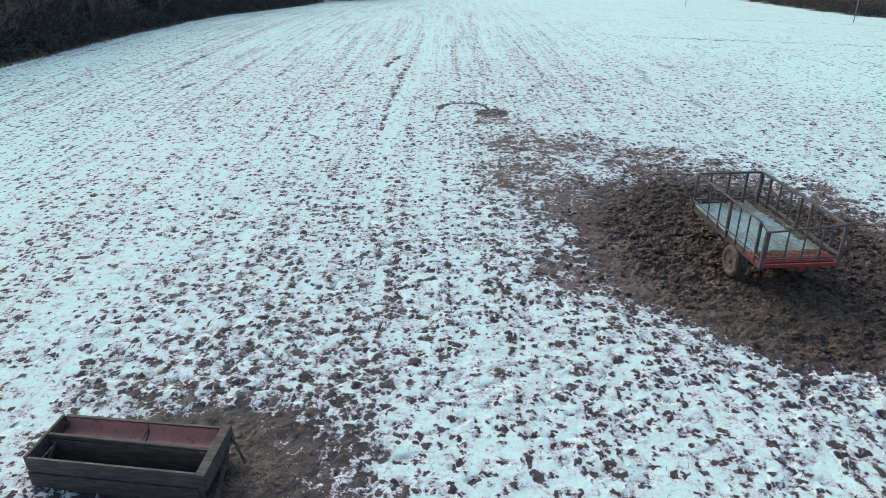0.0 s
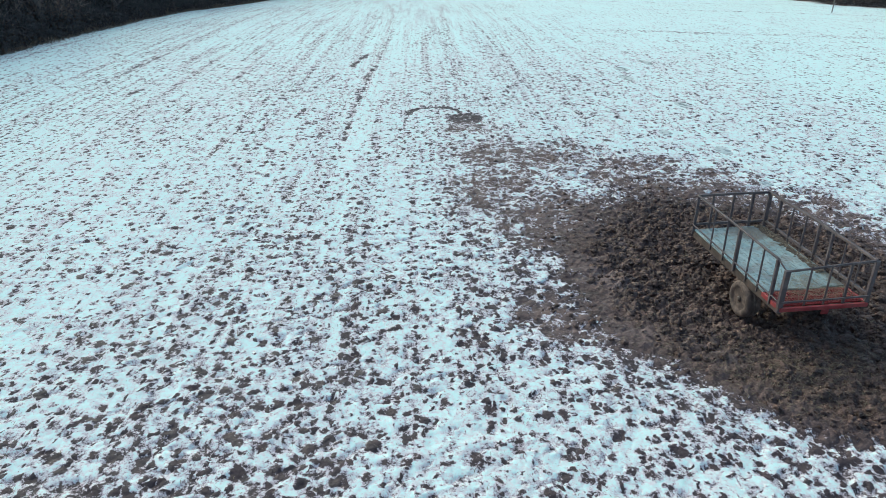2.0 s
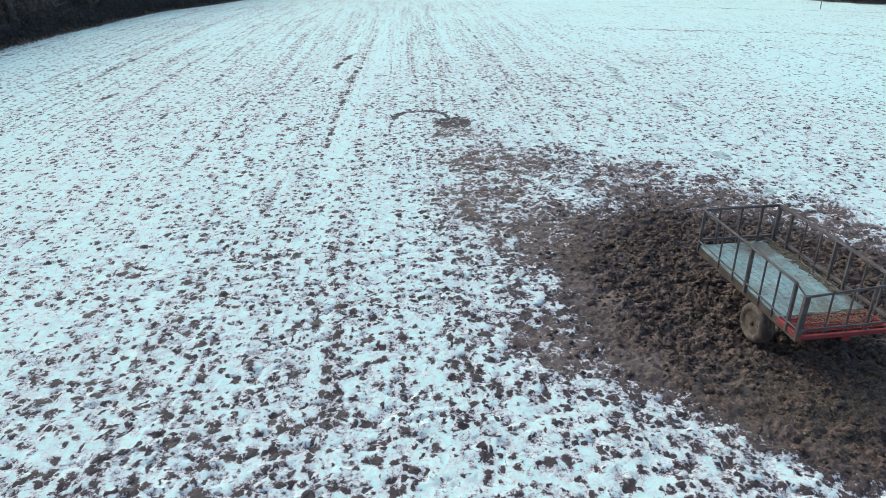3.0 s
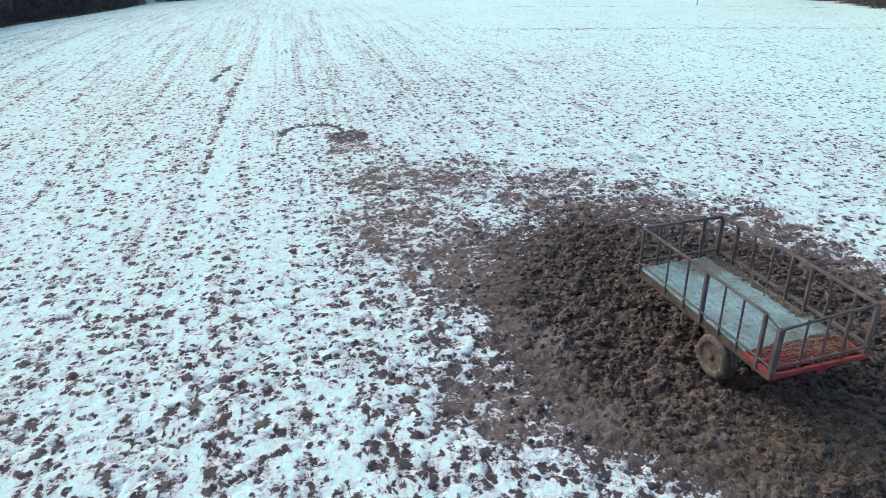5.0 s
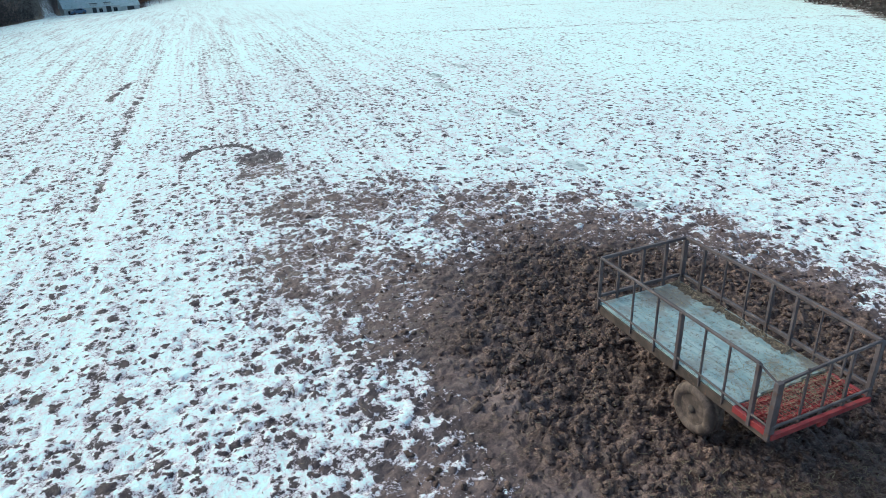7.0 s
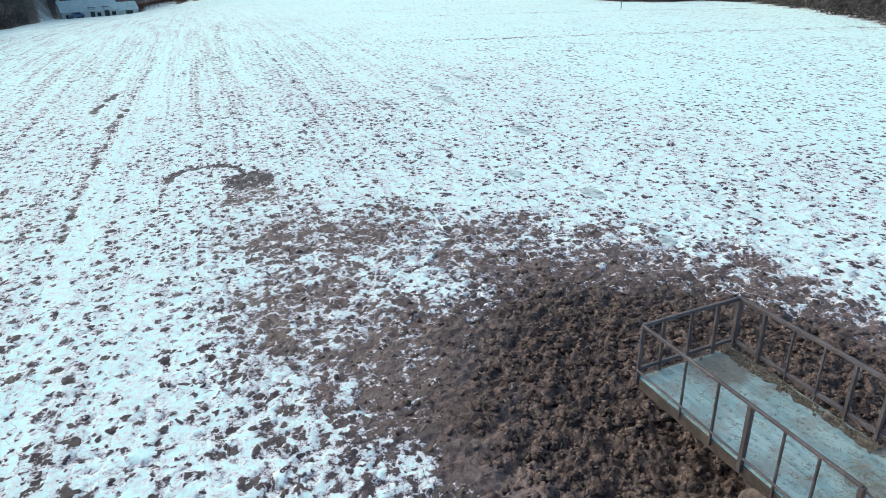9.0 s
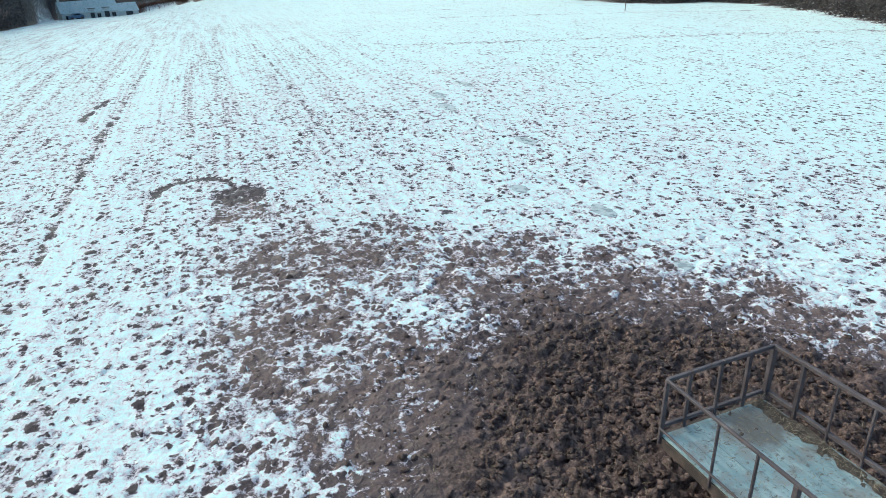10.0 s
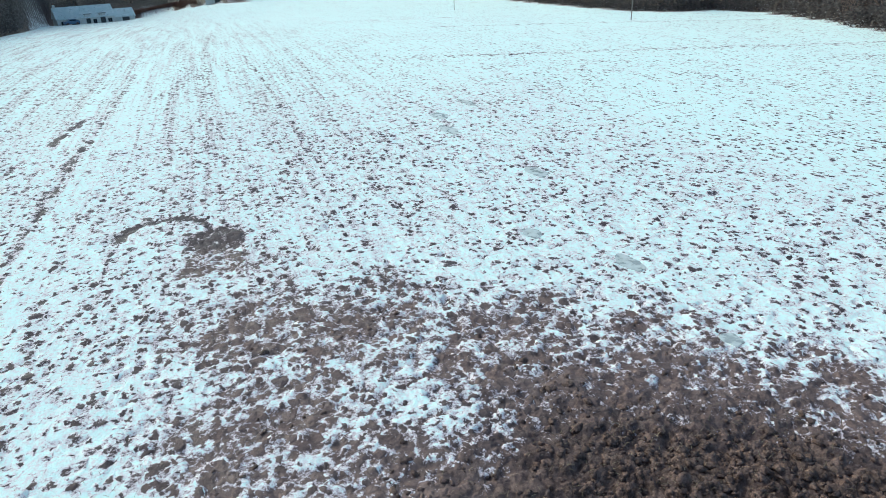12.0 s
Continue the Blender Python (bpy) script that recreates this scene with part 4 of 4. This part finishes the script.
def edge_point(az, beyond):
    rr = float(edge(az)) + beyond
    return ORIGIN[0] + rr * math.sin(radians(az)), ORIGIN[1] + rr * math.cos(radians(az))


def plant():
    rng = random.Random(12)
    protos = [bare_tree(20 + k, tall, spread) for k, (tall, spread) in enumerate(((9.5, 3.0), (12, 3.4), (8, 2.8), (11, 3.6), (6.5, 2.6)))]
    used = [False] * len(protos)
    spots = []
    for lo, hi, gap in ((-62, -8.5, 2.6), (-8.5, 9, 5.0), (24, 62, 2.3)):
        for row, depth in enumerate((6.0, 9.0, 13.0, 18.0, 25.0)):
            az = lo + rng.uniform(0, 2)
            while az < hi:
                b = depth + rng.uniform(-1.2, 1.8)
                if -9 < az < 12 and depth < 12:
                    b += 10
                spots.append((az, b))
                az += math.degrees((gap + row * 0.9) * rng.uniform(0.7, 1.3) / float(edge(az)))
    for az, b in spots:
        x, y = edge_point(az, b)
        m = pose(x, y, height(x, y), 0, 0, rng.uniform(0, 360))
        s = rng.uniform(0.75, 1.2)
        k = rng.randrange(len(protos))
        if used[k]:
            ob = copy_thing(protos[k], m)
        else:
            ob, used[k] = protos[k], True
            ob.matrix_basis = m
        ob.scale = (s, s, s)
    green = [evergreen(3, 5.5), evergreen(8, 4.2)]
    for k, (az, b) in enumerate(((-37, 7.5), (-33.5, 8.5), (-28.5, 7.4), (-25.5, 9), (-21, 8), (-30.5, 12), (-17, 10), (47, 8), (36, 11))):
        x, y = edge_point(az, b)
        m = pose(x, y, height(x, y), 0, 0, 50 * k)
        if k < 2:
            green[k].matrix_basis = m
        else:
            copy_thing(green[k % 2], m)


plant()


def shrub(seed):
    """A many-stemmed bare bush."""
    rng = random.Random(seed)
    v, f = [], []
    for _ in range(26):
        a = rng.uniform(0, 2 * math.pi)
        d = Vector((math.cos(a) * rng.uniform(0.15, 0.9), math.sin(a) * rng.uniform(0.15, 0.9), 1)).normalized()
        p = Vector((rng.gauss(0, 0.25), rng.gauss(0, 0.25), -0.1))
        line = [p]
        s = rng.uniform(1.0, 2.3)
        for _ in range(3):
            d = (d + Vector((rng.uniform(-0.3, 0.3), rng.uniform(-0.3, 0.3), rng.uniform(-0.2, 0.15)))).normalized()
            p = p + d * (s / 3)
            line.append(p)
        tube(v, f, line, [0.022, 0.016, 0.010, 0.005], 3)
        for _ in range(16):
            k = rng.randrange(3)
            q = line[k].lerp(line[k + 1], rng.random())
            nd = (d + Vector((rng.uniform(-1, 1), rng.uniform(-1, 1), rng.uniform(-0.7, 0.7)))).normalized() * rng.uniform(0.25, 0.8)
            o = nd.orthogonal().normalized() * 0.012
            b = len(v)
            v.extend([tuple(q - o), tuple(q + o), tuple(q + nd)])
            f.append((b, b + 1, b + 2))
    return tagged(soup("shrub", v, f, M_TWIG), "bare brown shrub at the wood edge", "shrub", "shrubs at the wood edge")


def shrubs():
    rng = random.Random(5)
    protos = [shrub(1), shrub(2), shrub(3)]
    first = [True] * 3
    for lo, hi, count in ((-62, -9, 120), (-8, 8, 14), (24, 62, 110)):
        for _ in range(count):
            x, y = edge_point(rng.uniform(lo, hi), 5.0 + abs(rng.gauss(0, 4.5)))
            k = rng.randrange(3)
            m = pose(x, y, height(x, y), rng.uniform(-8, 8), rng.uniform(-8, 8), rng.uniform(0, 360))
            s = rng.uniform(0.7, 1.6)
            if first[k]:
                ob, first[k] = protos[k], False
                ob.matrix_basis = m
            else:
                ob = copy_thing(protos[k], m)
            ob.scale = (s, s, s * rng.uniform(0.7, 1.1))


shrubs()


def undergrowth():
    rng = random.Random(31)
    verts, faces = [], []
    for lo, hi, count in ((-62, -7, 24000), (-7, 9, 2500), (28, 62, 900)):
        for _ in range(count):
            az = rng.uniform(lo, hi)
            b = rng.uniform(-0.3, 6.5) if rng.random() < 0.8 else abs(rng.gauss(0, 9))
            x, y = edge_point(az, b)
            clump = 0.5 + noise.noise((x * 0.45, y * 0.45, 4))
            if clump < rng.uniform(0, 0.5):
                continue
            s = rng.uniform(0.15, 0.4) + min(max(b, 0), 4) * 0.10 * clump
            a = rng.uniform(0, 2 * math.pi)
            d = Vector((math.cos(a) * rng.uniform(0.3, 2.2), math.sin(a) * rng.uniform(0.3, 2.2), 1)).normalized() * s
            c = Vector((x, y, height(x, y) - 0.03))
            w = Vector((math.sin(a), -math.cos(a), 0)) * 0.022
            k = len(verts)
            verts += [tuple(c - w), tuple(c + w), tuple(c + d * 0.6 + w * 0.8), tuple(c + d), tuple(c + d * 0.6 - w * 0.8 + Vector((0.02, 0.02, 0)))]
            faces += [(k, k + 1, k + 2, k + 4), (k + 4, k + 2, k + 3)]
    return tagged(soup("undergrowth", verts, faces, M_BRUSH), "dead brown grass and bracken along the wood edge", "undergrowth", "", "stuff")


undergrowth()

# ---- fence along the far edge ----


def fence(az0, az1, beyond):
    x0, y0 = edge_point((az0 + az1) / 2, beyond)
    f = empty("fence", pose(x0, y0, height(x0, y0)))
    tagged(f, "post-and-wire field fence with weathered posts", "fence")
    inv = f.matrix_basis.inverted()
    pts = []
    az = az0
    while az < az1:
        x, y = edge_point(az, beyond)
        pts.append(Vector((x, y, height(x, y))))
        az += math.degrees(2.6 / float(edge(az)))
    rnd = random.Random(9)
    for p in pts:
        q = inv @ p
        part("post", bar(q - Vector((0, 0, 0.3)), q + Vector((rnd.uniform(-0.04, 0.04), rnd.uniform(-0.04, 0.04), 1.05)), 0.08, 0.08, 0.01), M_WOOD, f)
    for h in (0.35, 0.65, 0.95):
        v, fc = [], []
        tube(v, fc, [inv @ (p + Vector((0, 0, h))) for p in pts], [0.008] * len(pts), 3)
        soup("wire", v, fc, M_DARKSTEEL, f)


fence(-15, -5, -0.4)
fence(-5, 9, -0.8)

# ---- cottage ----


def gable_house(m, A, B, eaves, ridge, name, label, roof_mat):
    """Walls with real openings are not needed at this distance: panes and doors sit in shallow reveals."""
    h = empty(name, m)
    tagged(h, label, "house")
    bm = bmesh.new()
    out = [(-A, -B), (A, -B), (A, B), (-A, B)]
    low = [bm.verts.new((x, y, -1.2)) for x, y in out]
    top = [bm.verts.new((x, y, eaves)) for x, y in out]
    g0, g1 = bm.verts.new((-A, 0, ridge)), bm.verts.new((A, 0, ridge))
    for i in (0, 2):
        bm.faces.new((low[i], low[i + 1], top[i + 1], top[i]))
    bm.faces.new((low[1], low[2], top[2], g1, top[1]))
    bm.faces.new((low[3], low[0], top[0], g0, top[3]))
    part("wall", bm, M_WALL, h, "whitewashed wall")
    for s in (-1, 1):
        bm = bmesh.new()
        k = (ridge - eaves) / B
        o = 0.18
        v = [(-A - o, s * (B + o), eaves - o * k), (A + o, s * (B + o), eaves - o * k), (A + o, 0, ridge), (-A - o, 0, ridge)]
        lo_ = [bm.verts.new((x, y, z + 0.02)) for x, y, z in v]
        hi_ = [bm.verts.new((x, y, z + 0.14)) for x, y, z in v]
        bm.faces.new(hi_)
        bm.faces.new(lo_[::-1])
        for i in range(4):
            bm.faces.new((lo_[i], lo_[(i + 1) % 4], hi_[(i + 1) % 4], hi_[i]))
        bmesh.ops.recalc_face_normals(bm, faces=bm.faces)
        part("roof", bm, roof_mat, h, "slate roof under snow")
    return h


def opening(h, x, B, z, w, ht, door=False):
    f = part("door" if door else "window", bar((x - w / 2, -B - 0.02, z + ht / 2), (x + w / 2, -B - 0.02, z + ht / 2), 0.06, ht, 0.01), M_TRIM, h)
    if not door:
        for s in (-1, 1):
            part("pane", bar((x + s * w / 4 - w * 0.19, -B - 0.055, z + ht / 2), (x + s * w / 4 + w * 0.19, -B - 0.055, z + ht / 2), 0.02, ht * 0.8, 0), M_GLASS, f)
    return f


def cottage():
    bx, by = -6.6, 200.0
    z = height(bx, by)
    h = gable_house(pose(bx, by, z - 0.6, 0, 0, 14), 6.2, 2.6, 2.2, 4.5, "cottage", "low whitewashed cottage with a snow-covered slate roof", M_ROOFSNOW)
    for x, w, ht, zz, door in ((-4.9, 1.0, 0.9, 0.8, False), (-2.9, 0.8, 0.9, 0.8, False), (-2.0, 0.8, 0.9, 0.8, False), (0.4, 0.9, 1.9, 0.05, True), (1.8, 0.8, 0.9, 0.8, False), (3.6, 1.1, 2.0, 0.05, True), (5.1, 0.9, 0.9, 0.8, False)):
        opening(h, x, 2.6, zz, w, ht, door)
    for x in (-5.8,):
        c = part("chimney", bar((x, 0, 3.9), (x, 0, 5.2), 0.5, 0.5, 0.02), M_WALL, h)
        part("chimney_pot", bar((x, 0, 5.2), (x, 0, 5.5), 0.18, 0.18, 0.03), M_BEECH, c)
    for x in (0.4, 3.6):
        d = part("dormer", bar((x - 0.7, -2.25, 2.45), (x + 0.7, -2.25, 2.45), 0.7, 0.8, 0.12), M_WALL, h)
        part("dormer_roof", bar((x - 0.85, -2.15, 2.90), (x + 0.85, -2.15, 2.90), 1.0, 0.1, 0.03), M_SLATE, d)
    ax, ay = h.matrix_basis @ Vector((8.7, 0.4, 0)), None
    g = gable_house(pose(ax.x, ax.y, z - 0.6, 0, 0, 14), 2.3, 2.0, 1.7, 3.3, "outhouse", "small stone outhouse with a snowy roof beside the cottage", M_ROOFSNOW)
    opening(g, 0.2, 2.0, 0.1, 1.6, 1.5, True)
    # parked car before the cottage
    cp = h.matrix_basis @ Vector((-3.6, -4.4, 0))
    c = empty("parked_car", pose(cp.x, cp.y, height(cp.x, cp.y), 0, 0, 18))
    tagged(c, "small blue car parked before the cottage", "car")
    bm = bmesh.new()
    prof = [(-1.6, 0.25), (-1.65, 0.62), (-1.45, 0.78), (-0.85, 0.84), (-0.45, 1.25), (0.65, 1.30), (1.35, 0.92), (1.62, 0.82), (1.65, 0.3)]
    sides = [[bm.verts.new((x, s * (0.72 - 0.14 * max(0, z - 0.85)), z)) for x, z in prof] for s in (-1, 1)]
    for i in range(len(prof) - 1):
        bm.faces.new((sides[0][i], sides[0][i + 1], sides[1][i + 1], sides[1][i]))
    bm.faces.new(sides[0])
    bm.faces.new(sides[1][::-1])
    bm.faces.new((sides[0][-1], sides[0][0], sides[1][0], sides[1][-1]))
    bmesh.ops.recalc_face_normals(bm, faces=bm.faces)
    bmesh.ops.bevel(bm, geom=bm.edges[:], offset=0.05, segments=2, affect="EDGES")
    body = part("body", bm, M_CARPAINT, c)
    part("roof_snow", bar((-0.35, 0, 1.32), (0.6, 0, 1.35), 1.1, 0.06, 0.02), M_ROOFSNOW, c, "thin snow on the roof")
    for s in (-1, 1):
        part("side_window", bar((-0.5, s * 0.70, 1.02), (0.85, s * 0.70, 1.04), 0.03, 0.26, 0.01), M_GLASS, body)
        for x in (-1.0, 1.05):
            w = part("wheel", lathe([(-0.08, 0.22), (-0.08, 0.29), (0.08, 0.29), (0.08, 0.22)], 18), M_TYRE, c, "", Matrix.Translation((x, s * 0.66, 0.29)) @ pose(0, 0, 0, 0, 0, 90))


cottage()


def beech_hedge(az0, az1, beyond, tall):
    rng = random.Random(17)
    verts, faces = [], []
    for _ in range(9000):
        az = rng.uniform(az0, az1)
        x, y = edge_point(az, beyond + rng.gauss(0, 0.35))
        z = height(x, y) + rng.random() ** 0.8 * tall * (0.85 + 0.2 * noise.noise((x, y, 0)))
        u = Vector((rng.gauss(0, 1), rng.gauss(0, 1), rng.gauss(0, 1))).normalized()
        v = u.orthogonal().normalized() * 0.07
        u *= 0.11
        c = Vector((x, y, z))
        k = len(verts)
        verts += [tuple(c - u), tuple(c + v), tuple(c + u), tuple(c - v)]
        faces.append((k, k + 1, k + 2, k + 3))
    return tagged(soup("beech_hedge", verts, faces, M_BEECH), "reddish-brown clipped beech hedge beside the cottage", "hedge", "", "stuff")


beech_hedge(0.2, 5.0, 4.5, 2.2)


def thicket(az0, az1, count, seed):
    """Dark brambles and ivy that fill the foot of a wood."""
    rng = random.Random(seed)
    verts, faces = [], []
    for _ in range(count):
        az = rng.uniform(az0, az1)
        b = rng.uniform(0.5, 16)
        x, y = edge_point(az, b + 1.5 * noise.noise((az, 0, 0)))
        top = (1.5 + 0.12 * b) * (0.75 + 0.9 * noise.noise((x * 0.22, y * 0.22, 1)))
        if top < 0.2:
            continue
        c = Vector((x, y, height(x, y) + rng.random() * top))
        u = Vector((rng.gauss(0, 1), rng.gauss(0, 1), rng.gauss(0, 1))).normalized()
        v = u.orthogonal().normalized() * 0.05
        u *= 0.12
        k = len(verts)
        verts += [tuple(c - u), tuple(c + v), tuple(c + u), tuple(c - v)]
        faces.append((k, k + 1, k + 2, k + 3))
    return tagged(soup("thicket", verts, faces, M_THICKET), "dark bramble thicket under the bare trees", "thicket", "", "stuff")


thicket(25, 60, 85000, 23)
thicket(-40, -6, 50000, 24)
sx_, sy_ = edge_point(6.4, 5)
shed = gable_house(pose(sx_, sy_, height(sx_, sy_) - 0.1, 0, 0, -6), 2.6, 1.8, 2.0, 2.9, "farm_shed", "grey farm shed with a snowy roof beyond the hedge", M_ROOFSNOW)
opening(shed, 0.3, 1.8, 0.1, 1.2, 1.6, True)

# ---- poles ----


def line_pole(x, y, tall):
    t = empty("utility_pole", pose(x, y, height(x, y)))
    tagged(t, "slim grey pole standing in the snowy field", "pole", "poles in the field")
    v, f = [], []
    tube(v, f, [Vector((0, 0, -0.5)), Vector((0.02, 0, tall * 0.5)), Vector((0, 0, tall))], [0.04, 0.035, 0.03], 8)
    soup("shaft", v, f, M_POLE, t)


line_pole(42.2, 61.0, 8.5)
line_pole(39.5, 91.0, 8.5)
